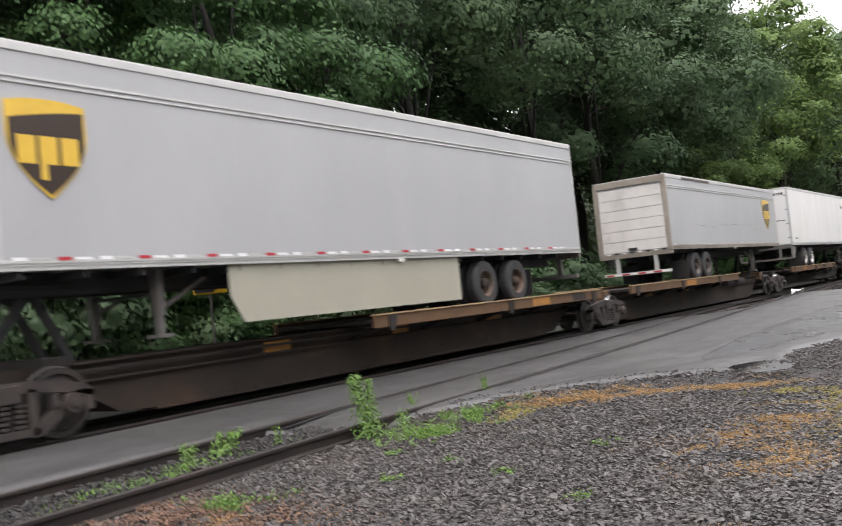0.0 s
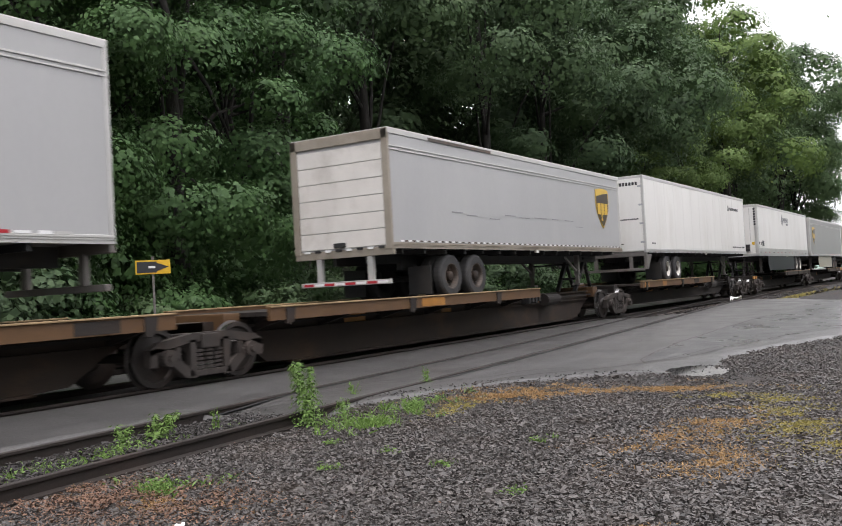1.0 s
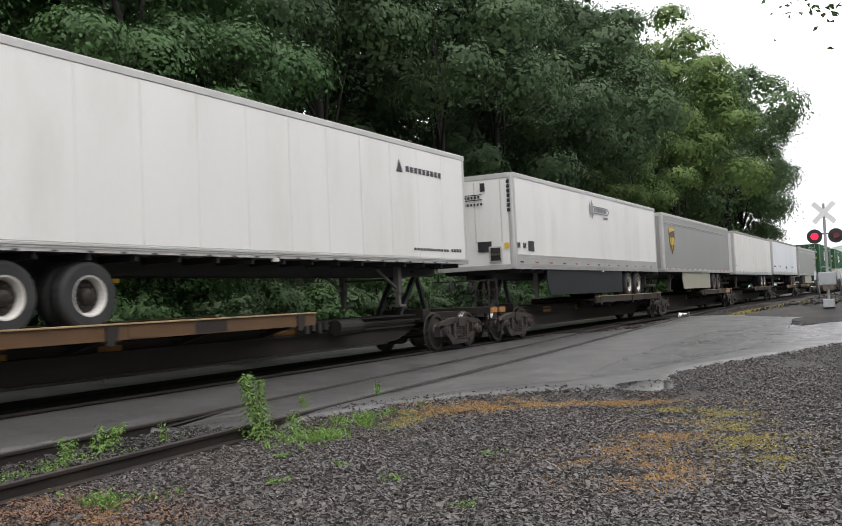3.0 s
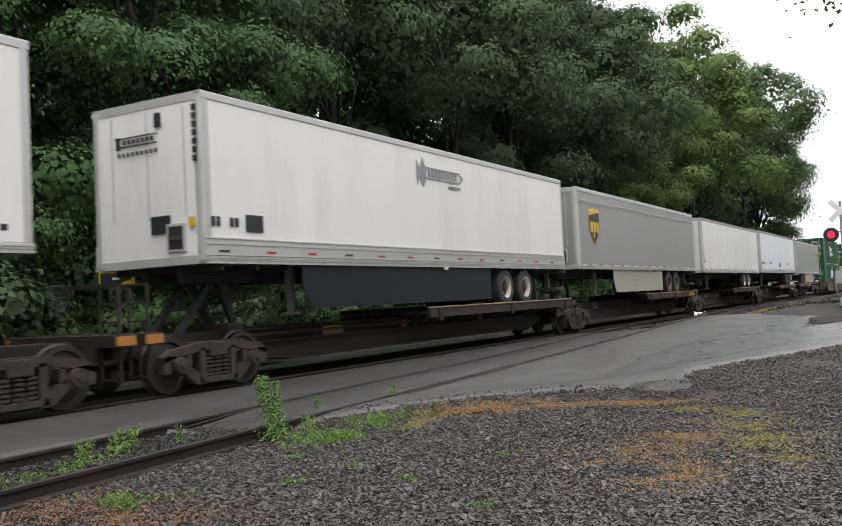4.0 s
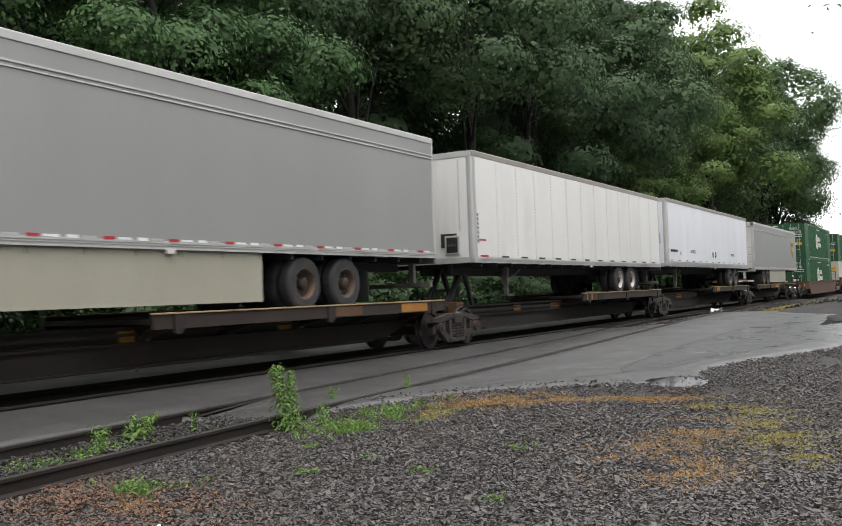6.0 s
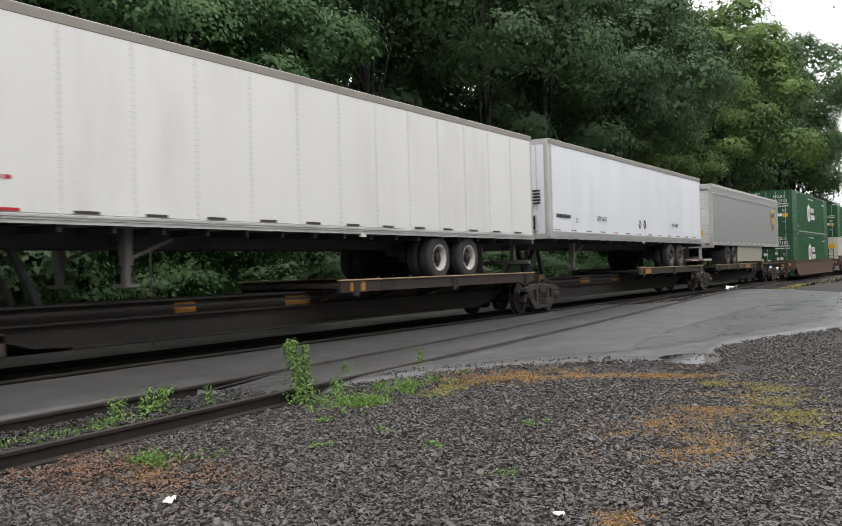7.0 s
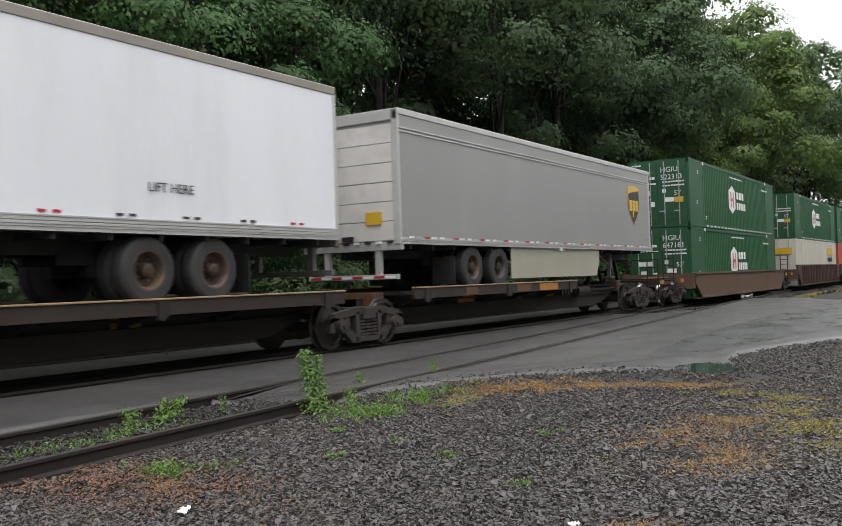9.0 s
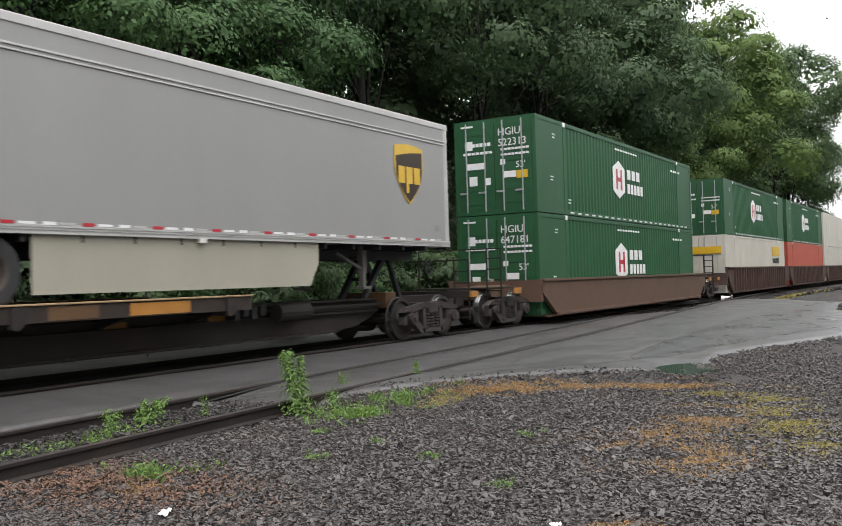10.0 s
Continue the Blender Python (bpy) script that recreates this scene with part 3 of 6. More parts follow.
def trailer(x0, L, zb, zt, paint, nose, label, style, wheels, rim="rimdark", skirt=None, tape=(), panels=0, stripe=0.0, band=0.0, trim="alu", top_trim=None, low_trim=None):
    """A van trailer, its left end at x0. nose: 'L' or 'R', the end that holds the kingpin; wheels: x of the two axles from x0."""
    e = on_train(thing("semi_trailer", (x0, Y0, FLOOR), label, "trailer", "trailers on the train"))
    b, t, W = zb - FLOOR, zt - FLOOR, 2.59
    X = (lambda v: v) if nose == "L" else (lambda v: L - v)   # distance from the nose
    # body
    bm = B()
    box(bm, min(X(0.12), X(L - 0.03)), max(X(0.12), X(L - 0.03)), 0.012, W - 0.012, b + 0.05, t - 0.03, 0.012)
    part("body", bm, paint, e)
    bm = B()
    box(bm, 0.0, L, 0.0, W, t - 0.03, t, 0.012)
    part("roof", bm, trim, e, "thin metal roof skin")
    for y in (0.0, W - 0.03):
        bm = B()
        box(bm, 0, L, y - 0.004, y + 0.034, t - (0.15 if top_trim else 0.13), t - 0.01, 0.008)
        part("top_rail", bm, top_trim or trim, e)
        bm = B()
        box(bm, 0, L, y - 0.004, y + 0.034, b, b + 0.13, 0.008)
        box(bm, 0, L, y - 0.012, y + 0.04, b, b + 0.03)
        if band:
            box(bm, 0, L, y - 0.006, y + 0.03, b + 0.13, b + band, 0.006)
        br = part("bottom_rail", bm, low_trim or trim, e)
        for zz in [0.055, 0.088] + ([band - 0.012, band - 0.1, 0.135] if band else []):
            part("bead", box(B(), 0, L, y - 0.016, y + 0.044, b + zz, b + zz + (0.012 if zz < 0.1 else 0.022)), low_trim or trim, br)
    if stripe:
        bm = B()
        box(bm, 0.02, L - 0.02, -0.006, 0.02, t - stripe, t - stripe + 0.03, 0.004)
        box(bm, 0.02, L - 0.02, -0.006, 0.02, t - stripe - 0.07, t - stripe - 0.045, 0.004)
        part("side_moulding", bm, trim, e, "double moulding along the side")
    for x in (0.0, L - 0.08):
        if style == "roll" and abs(x - X(L)) < 0.1:
            continue
        at_nose = abs(x - X(0)) < 0.1
        w = 0.2 if at_nose else 0.08
        for y in (-0.003, W - w + 0.003):
            bm = B()
            box(bm, x if x < 1 else L - w, x + 0.08 if x > 1 else w, y, y + w, b + 0.0, t - 0.02, 0.065 if at_nose else 0.012)
            part("corner_post", bm, trim, e)
    if panels:
        pw = (L - 0.2) / panels
        me = None
        for i in range(panels):
            bm = B()
            gap = 0.004 if "m" in tape else 0.012
            box(bm, 0.1 + i * pw + gap, 0.1 + (i + 1) * pw - gap, 0.002, 0.014, b + 0.14, t - 0.15, 0.004)
            part("side_panel", bm, paint, e)
            if panels > 10 and i and "s" in tape:
                bm = B()
                x = 0.1 + i * pw
                for z in np.arange(b + 0.2, t - 0.2, 0.09):
                    for dx in (-0.035, 0.035):
                        box(bm, x + dx - 0.008, x + dx + 0.008, -0.003, 0.004, z, z + 0.016)
                tagged(part("rivets", bm, "alu", e), kind="stuff")
    # reflectors and slots along the bottom rail
    n = int((L - 0.4) / 0.61)
    for i in range(n):
        x = 0.3 + i * 0.61
        if "t" in tape:
            part("reflector", box(B(), x, x + 0.2, -0.010, -0.0065, b + 0.12, b + 0.165), "red" if i % 2 else "marker", e)
            part("tie_slot", box(B(), x + 0.25, x + 0.5, -0.008, -0.005, b + 0.125, b + 0.16), "marker" if i % 2 else "alu", e)
        if "s" in tape and i % 2 == 0:
            part("slot", box(B(), x, x + 0.42, -0.009, -0.005, b + 0.15 + band, b + 0.19 + band), "slot" if i else "red", e)
        if "w" in tape:
            for dx in (0.0, 0.3):
                part("reflector", box(B(), x + dx, x + dx + 0.13, -0.010, -0.0065, b + 0.14, b + 0.175), "marker", e)
                part("tie_slot", box(B(), x + dx + 0.15, x + dx + 0.27, -0.009, -0.006, b + 0.14, b + 0.175), "rimdark", e)
        if "m" in tape:
            part("slot", box(B(), x, x + 0.1, -0.0165, -0.012, b + 0.005, b + 0.028), "slot", e)
        if "d" in tape and i % 2 == 0:
            for dx in (0.0, 0.22):
                part("slot", box(B(), x + dx, x + dx + 0.13, -0.009, -0.005, b + 0.24, b + 0.28), "slot" if (i // 2) % 4 else "red", e)
        if "r" in tape and i % 2 == 0:
            part("reflector", box(B(), x, x + 0.26, -0.010, -0.0045, b + 0.185, b + 0.225), "red" if i % 6 else "slot", e)
    # chassis
    for y in (0.85, 1.7):
        part("frame_rail", box(B(), X(0.3), X(L - 0.3), y, y + 0.1, b - 0.28, b + 0.02), "dark", e)
    for i in range(int(L / 0.9)):
        part("cross_member", box(B(), 0.4 + i * 0.9, 0.46 + i * 0.9, 0.05, W - 0.05, b - 0.1, b + 0.01), "dark", e)
    # landing gear
    for y in (0.45, 2.0):
        bm = B()
        box(bm, X(2.8) - 0.07, X(2.8) + 0.07, y, y + 0.14, 0.42, b)
        box(bm, X(2.8) - 0.05, X(2.8) + 0.05, y + 0.02, y + 0.12, 0.15, 0.45)
        box(bm, X(2.8) - 0.14, X(2.8) + 0.14, y - 0.06, y + 0.2, 0.1, 0.15)
        bar(bm, (X(2.8), y + 0.07, 0.5), (X(3.7), y + 0.07, b - 0.15), 0.05)
        part("landing_leg", bm, "rearsteel", e)
    part("landing_brace", bar(B(), (X(2.8), 0.5, 0.75), (X(2.8), 2.1, 0.75), 0.05), "dark", e)
    # suspension and wheels
    xm = sum(wheels) / 2
    bm = B()
    for y in (0.8, 1.68):
        box(bm, xm - 1.6, xm + 1.6, y, y + 0.12, b - 0.42, b - 0.24)
    for x in wheels:
        box(bm, x - 0.45, x + 0.1, 0.72, 0.88, 0.42, b - 0.3)
        box(bm, x - 0.45, x + 0.1, 1.72, 1.88, 0.42, b - 0.3)
    part("suspension", bm, "dark", e)
    for x in wheels:
        part("axle", cyl(B(), (x, 1.295, 0.5), 0.07, 2.2, "y", 12), "dark", e)
        for near in (True, False):
            road_wheel(e, x, rim, near)
    sgn = 1 if nose == "L" else -1
    for y in (0.1, 1.9):
        part("mud_flap", box(B(), xm + sgn * 1.45, xm + sgn * 1.47, y, y + 0.6, 0.12, 0.75), "dark", e)
    # rear end
    R = lambda v: X(L - v)
    lo = b - 0.55 if style != "roll" else b - 0.62
    bm = B()
    box(bm, R(0), R(0.1), 0.0, W, b - 0.12, b + 0.05, 0.01)
    part("rear_sill", bm, (low_trim or "alu") if style == "roll" else "rearsteel", e)
    for y in (0.55, 1.9):
        bm = B()
        box(bm, R(0.02), R(0.12), y, y + 0.13, lo, b - 0.1)
        part("guard_post", bm, "rearsteel" if style != "roll" else "alu", e)
    part("rear_guard", box(B(), R(0.0), R(0.1), 0.12, W - 0.12, lo - 0.1, lo, 0.01), "alu" if style == "roll" else "rearsteel", e, "rear underride guard bar")
    for k in range(8 if style == "roll" else 0):
        part("guard_tape", box(B(), R(-0.006), R(0.0), 0.16 + k * 0.28, 0.43 + k * 0.28, lo - 0.08, lo - 0.03), "red" if k % 2 else "marker", e)
    if style == "roll":
        n = 6
        h = (t - 0.28 - b - 0.1) / n
        for i in range(n):
            bm = B()
            z = b + 0.08 + i * h
            box(bm, R(-0.004), R(0.04), 0.17, W - 0.17, z + 0.008, z + h - 0.008, 0.006)
            part("door_slat", bm, "dull", e)
        bm = B()
        box(bm, R(-0.03), R(0.05), 0.0, 0.16, b, t - 0.02, 0.01)
        box(bm, R(-0.03), R(0.05), W - 0.16, W, b, t - 0.02, 0.01)
        box(bm, R(-0.03), R(0.05), 0.0, W, t - 0.24, t - 0.02, 0.01)
        part("door_frame", bm, low_trim or "alu", e)
        part("door_latch", box(B(), R(-0.05), R(0.0), 1.2, 1.5, b + 0.1, b + 0.2, 0.01), "dark", e)
        for k in range(8):
            part("reflector", box(B(), R(-0.035), R(-0.01), 0.2 + k * 0.28, 0.34 + k * 0.28, b + 0.02, b + 0.07), "marker" if k % 2 else "dark", e)
    elif style == "swing":
        for k, (ya, yb) in enumerate(((0.09, 1.285), (1.305, 2.5))):
            bm = B()
            box(bm, R(-0.02), R(0.03), ya, yb, b + 0.08, t - 0.1, 0.008)
            d = part("door", bm, paint, e, "white swing door")
            rod = ya + (1.02 if k == 0 else 0.14)
            part("lock_rod", cyl(B(), (R(-0.05), rod, (b + t) / 2), 0.018, t - b - 0.25, "z", 10), "galv", d, "galvanised lock rod")
            part("door_handle", box(B(), R(-0.07), R(-0.04), rod - 0.02, rod + (-0.3 if k == 0 else 0.3), b + 0.33, b + 0.365), "rearsteel", d)
            for j in range(4):
                yh = ya - 0.06 if k == 0 else yb - 0.1
                part("hinge", box(B(), R(-0.035), R(0.01), yh, yh + 0.16, b + 0.35 + j * 0.68, b + 0.42 + j * 0.68, 0.008), "galv", d)
        bm = B()
        for ya in (-0.004, W - 0.086):
            box(bm, R(-0.015), R(0.05), ya, ya + 0.09, b, t - 0.01, 0.008)
        box(bm, R(-0.015), R(0.05), 0.0, W, t - 0.1, t - 0.01, 0.008)
        part("door_frame", bm, "alu", e)
        for y in (0.0, W - 0.12):
            part("dock_bumper", prism(B(), [(R(0.05), b - 0.1), (R(0.6), b - 0.05), (R(0.15), b - 0.6), (R(0.02), b - 0.6)], y, y + 0.12), "rearsteel", e)
    else:
        part("door", box(B(), R(-0.01), R(0.03), 0.1, W - 0.1, b + 0.08, t - 0.1, 0.008), paint, e)
    # nose
    part("nose_panel", box(B(), X(0.015), X(0.13), 0.17, W - 0.17, b + 0.14, t - 0.14, 0.004), paint, e)
    for z0, z1 in ((b, b + 0.15), (t - 0.15, t - 0.02)):
        part("nose_rail", box(B(), X(0.0), X(0.1), 0.15, W - 0.15, z0, z1, 0.01), trim, e)
    cb = part("connector_box", box(B(), X(-0.03), X(0.03), 0.42, 0.84, b + 0.22, b + 0.7, 0.015), "alu", e, "metal frame of the air and power connectors")
    part("recess", box(B(), X(-0.036), X(-0.028), 0.47, 0.79, b + 0.27, b + 0.65), "dark", cb)
    for y in (0.53, 0.63, 0.73):
        part("connector", cyl(B(), (X(-0.05), y, b + 0.45), 0.035, 0.05, "x", 10), "rimdark", cb)
    for k in range(3):
        part("nose_seam", box(B(), X(0.011), X(0.017), 0.4 + k * 0.85, 0.43 + k * 0.85, b + 0.8, t - 0.2), trim, e)
    if skirt:
        a, c, mtl = skirt
        bm = B()
        prism(bm, [(a, b), (c, b), (c, 0.2), (a + 0.25, 0.2), (a, 0.62)] if nose == "L" else [(a, b), (c, b), (c, 0.62), (c - 0.25, 0.2), (a, 0.2)], 0.05, 0.08)
        part("side_skirt", bm, mtl, e)
    part("side_lamp", box(B(), L * 0.5, L * 0.5 + 0.16, -0.03, 0.02, b - 0.06, b + 0.01), "dull", e)
    return e, b, t, X


# trailers in the order in which they pass
e, b, t, X = trailer(5.71, 16.15, 2.30, 5.19, "pale", "L", "pale grey aluminium van trailer with a shield badge and beige skirts", "plain", (11.33, 12.72), "rimdark", (3.8, 10.25, "skirt"), "t", 0, 0.47)
shield(e, 0.9, 3.84 - FLOOR)
e, b, t, X = trailer(28.85, 13.9, 2.31, 4.84, "pale", "R", "short pale grey van trailer with roll-up door and badge", "roll", (2.47, 3.68), "rimdark", None, "w", 0, 0.4, low_trim="grimy")
shield(e, 12.25, 3.70 - FLOOR)
for k in range(9):
    x = 2.2 + k * 0.95 + random.random() * 0.4
    z = b + 0.7 + random.random() * 0.2
    part("scuff", box(B(), x, x + 0.3 + random.random() * 0.5, 0.004, 0.013, z, z + 0.02), "grink", e, "dark scuff on the side")
part("damaged_rail", box(B(), 1.6, 4.6, -0.012, 0.0, t - 0.13, t - 0.06), "rimdark", e)
e, b, t, X = trailer(45.36, 16.25, 2.31, 5.14, "white", "R", "clean white van trailer with swing rear doors and white rims", "swing", (2.69, 4.05), "rim", None, "m", 13)
plain_bars(e, 13.15, 14.95, 4.42 - FLOOR, 4.55 - FLOOR, 9)
part("logo", prism(B(), [(12.72, 4.38 - FLOOR), (12.98, 4.38 - FLOOR), (12.98, 4.46 - FLOOR), (12.84, 4.68 - FLOOR)], -0.008, -0.002), "ink", e, "small dark triangular logo")
plain_bars(e, 13.4, 15.2, 2.6 - FLOOR, 2.66 - FLOOR, 12, "ink")
plain_bars(e, 15.3, 15.9, 2.6 - FLOOR, 2.68 - FLOOR, 4, "ink")
plain_bars(e, 0.7, 1.15, 2.62 - FLOOR, 2.68 - FLOOR, 4, "ink")
bm = B()
for k in range(8):
    box(bm, -0.026, -0.02, 0.2 + k * 0.12, 0.28 + k * 0.12, t - 0.36, t - 0.24)
for k in range(10):
    box(bm, -0.026, -0.02, 1.45 + k * 0.09, 1.51 + k * 0.09, t - 0.78, t - 0.66)
for k in range(14):
    box(bm, -0.026, -0.02, 0.22 + k * 0.07, 0.27 + k * 0.07, t - 1.62, t - 1.57)
tagged(part("lettering", bm, "ink", e), kind="stuff")
e, b, t, X = trailer(64.8, 16.2, 2.22, 5.07, "white", "L", "white van trailer with dark skirts and a grey logo", "plain", (11.8, 13.14), "rim", (2.6, 10.8, "black"), "r", 0, 0, 0.42)
z = 4.42 - FLOOR
part("logo", prism(B(), [(7.0, z - 0.3), (7.13, z - 0.1), (7.28, z - 0.34), (7.43, z - 0.1), (7.43, z + 0.12), (7.28, z + 0.36), (7.13, z + 0.1), (7.0, z + 0.3)], -0.008, -0.002), "grink", e, "grey starburst logo")
bm = B()
prism(bm, [(7.43, z + 0.16), (9.13, z + 0.16), (9.33, z + 0.02), (9.13, z - 0.12), (7.43, z - 0.12), (7.43, z - 0.08), (9.09, z - 0.08), (9.23, z + 0.02), (9.09, z + 0.12), (7.43, z + 0.12)], -0.008, -0.002)
part("logo_border", bm, "grink", e)
plain_bars(e, 7.53, 9.03, z - 0.05, z + 0.1, 9, "grink")
plain_bars(e, 8.53, 9.18, z - 0.28, z - 0.2, 6, "grink")
part("placard", box(B(), 1.0, 1.46, -0.008, -0.002, b + 0.55, b + 0.85), "ink", e)
plain_bars(e, 0.15, 0.4, b + 0.62, b + 0.78, 2, "ink")
plain_bars(e, 0.6, 0.85, b + 0.62, b + 0.78, 2, "ink")
bm = B()
box(bm, -0.022, -0.014, 0.75, 1.2, b + 0.55, b + 0.85)
box(bm, -0.022, -0.014, 0.9, 1.05, t - 0.5, t - 0.25)
box(bm, -0.022, -0.014, 1.0, 2.0, t - 0.6, t - 0.575)
box(bm, -0.022, -0.014, 1.0, 1.9, t - 0.75, t - 0.725)
box(bm, -0.022, -0.014, 1.88, 1.98, t - 0.78, t - 0.56)
for k in range(7):
    box(bm, -0.022, -0.014, 1.08 + k * 0.11, 1.15 + k * 0.11, t - 0.7, t - 0.62)
for k in range(9):
    box(bm, -0.022, -0.014, 1.0 + k * 0.11, 1.06 + k * 0.11, t - 0.91, t - 0.84)
for k in range(7):
    box(bm, -0.022, -0.014, 0.1, 0.2, t - 0.32 - k * 0.14, t - 0.22 - k * 0.14)
tagged(part("nose_lettering", bm, "ink", e), kind="stuff")
part("warning_label", box(B(), -0.022, -0.014, 0.2, 0.34, b + 0.62, b + 0.78), "yel", e)
e, b, t, X = trailer(82.4, 16.35, 2.24, 5.0, "grey", "L", "grey van trailer with a shield badge and pale skirt", "plain", (11.6, 12.9), "rimdark", (3.7, 10.4, "skirt"), "t", 0, 0.42)
shield(e, 1.65, 3.72 - FLOOR)
e, b, t, X = trailer(100.7, 16.14, 2.17, 4.98, "white", "L", "off-white riveted panel van trailer with white rims", "plain", (11.2, 12.58), "rim", None, "s", 13, top_trim="tan")
plain_bars(e, 0.25, 0.65, b + 0.55, b + 0.6, 3, "red")
bm = B()
for k in range(7):
    box(bm, 0.16, 0.24, -0.006, 0.001, b + 0.5 + k * 0.11, b + 0.58 + k * 0.11)
tagged(part("nose_lettering", bm, "grink", e), kind="stuff")
part("placard", box(B(), -0.022, -0.014, 0.5, 0.95, b + 0.4, b + 0.75), "ink", e)
e, b, t, X = trailer(118.03, 16.3, 2.22, 5.07, "cool", "L", "cool white van trailer with small black lettering", "plain", (11.9, 13.2), "rimdark", None, "d", 0, band=0.2, top_trim="tan")
plain_bars(e, 0.42, 1.5, 2.84 - FLOOR, 2.94 - FLOOR, 10, "ink")
text("53", 0.2, (1.85, -0.006, b + 0.5), "grink", e)
text("LIFT HERE", 0.2, (3.65, -0.006, b + 0.62), "ink", e)
text("LIFT HERE", 0.2, (11.85, -0.006, b + 0.62), "ink", e)
for dx, mm in ((7.9, "grink"), (8.45, "ink")):
    bm = B()
    for k in range(4):
        a0, a1 = k * math.pi / 2, (k + 1) * math.pi / 2
        bar(bm, (dx + 0.11 * math.sin(a0), -0.004, b + 0.62 + 0.16 * math.cos(a0)), (dx + 0.11 * math.sin(a1), -0.004, b + 0.62 + 0.16 * math.cos(a1)), 0.025 if mm == "ink" else 0.03, 0.008)
    part("diamond_placard", bm, mm, e)
bm = B()
for k in range(9):
    box(bm, -0.022, -0.014, 0.9 + k * 0.13, 1.0 + k * 0.13, t - 1.35, t - 1.22)
for k in range(5):
    box(bm, -0.022, -0.014, 0.3, 0.7, t - 1.5 - k * 0.09, t - 1.45 - k * 0.09)
tagged(part("nose_lettering", bm, "ink", e), kind="stuff")
# plain white square high on the nose
part("damage_patch", box(B(), -0.025, -0.014, 0.6, 1.0, t - 0.75, t - 0.35), "signwhite", e, "bright white patch on the nose")
e, b, t, X = trailer(136.39, 15.85, 2.19, 5.0, "grey", "R", "grey van trailer with a roll-up rear door and shield badge", "roll", (3.1, 4.43), "rimdark", (5.05, 11.0, "skirt"), "t", 0, 0.42)
shield(e, 14.15, 3.72 - FLOOR)
part("warning_plate", box(B(), -0.05, -0.03, 0.45, 0.85, b + 0.42, b + 0.68), "yel", e, "yellow warning plate on the rear door")
text("53", 0.16, (15.2, -0.006, b + 0.35), "grink", e)


# ---- trucks and spine cars ----
def bogie(x, label="four-wheel freight truck with cast side frames and coil springs"):
    e = on_train(thing("rail_truck", (x, YC, ZM), label, "rail truck", "trucks under the train"))
    wb, r = 0.89, 0.457
    for sx in (-wb, wb):
        bm = B()
        cyl(bm, (sx, 0, r), 0.08, 2.1, "y", 14)
        w = part("wheelset", bm, "wheel", e)
        # the wheelset turns about its own axle
        w.data.transform(Matrix.Translation((-sx, 0, -r)))
        w.location = (sx, 0, r)
        WHEELS.append((w, Vector((sx, 0, r))))
        for s in (-1, 1):
            bm = B()
            lathe(bm, (0, 0, 0), [(0.1, s * 0.84), (0.16, s * 0.84), (0.2, s * 0.79), (0.36, s * 0.77), (0.38, s * 0.815), (0.455, s * 0.815), (r, s * 0.80), (r + 0.004, s * 0.705), (0.485, s * 0.69), (0.485, s * 0.675), (0.4, s * 0.67), (0.2, s * 0.70), (0.1, s * 0.69)], 36)
            part("wheel", bm, "wheel", w, "steel wheel with a bright worn tread").data.materials.append(M["tread"])
            for f in w.children[-1].data.polygons:
                c = Vector((f.center.x, f.center.z))
                if 0.44 < c.length < 0.475 and abs(f.normal.y) < 0.5:
                    f.material_index = 1
    for s in (-1, 1):
        ya, yb = s * 0.93, s * 1.07
        bm = B()
        # cast side frame: top member, sloping tension members, columns and pedestals
        prism(bm, [(-1.22, 0.50), (-1.22, 0.60), (-1.05, 0.70), (-0.35, 0.80), (0.35, 0.80), (1.05, 0.70), (1.22, 0.60), (1.22, 0.50), (1.05, 0.56), (0.4, 0.66), (-0.4, 0.66), (-1.05, 0.56)], ya, yb)
        for m in (-1, 1):
            prism(bm, [(m * 1.16, 0.62), (m * 0.93, 0.60), (m * 0.45, 0.28), (m * 0.30, 0.10), (m * 0.52, 0.12)], ya, yb)
            prism(bm, [(m * 0.30, 0.70), (m * 0.42, 0.70), (m * 0.42, 0.2), (m * 0.30, 0.2)], ya, yb)
            box(bm, m * 1.22, m * 1.08, ya, yb, 0.34, 0.6)
            box(bm, m * 0.72, m * 0.62, ya, yb, 0.40, 0.6)
        box(bm, -0.45, 0.45, ya, yb, 0.12, 0.22, 0.01)
        f = part("side_frame", bm, "cast", e, "cast steel side frame with openings")
        for k in range(3):
            bm = B()
            for j in range(5):
                cyl(bm, (-0.2 + k * 0.2, s * 1.0, 0.26 + j * 0.065), 0.085, 0.04, "z", 12)
            part("coil_spring", bm, "cast", f)
        for m in (-1, 1):
            bm = B()
            cyl(bm, (m * 0.89, s * 1.06, 0.457), 0.13, 0.18, "y", 16)
            cyl(bm, (m * 0.89, s * 1.16, 0.457), 0.06, 0.05, "y", 8)
            part("bearing_cap", bm, "cast", f)
    bm = B()
    box(bm, -0.2, 0.2, -1.1, 1.1, 0.55, 0.78, 0.02)
    cyl(bm, (0, 0, 0.82), 0.3, 0.1, "z", 16)
    part("bolster", bm, "cast", e)
    for sx in (-0.4, 0.4):
        part("brake_beam", box(B(), sx - 0.05, sx + 0.05, -0.8, 0.8, 0.3, 0.4), "cast", e)
    return e


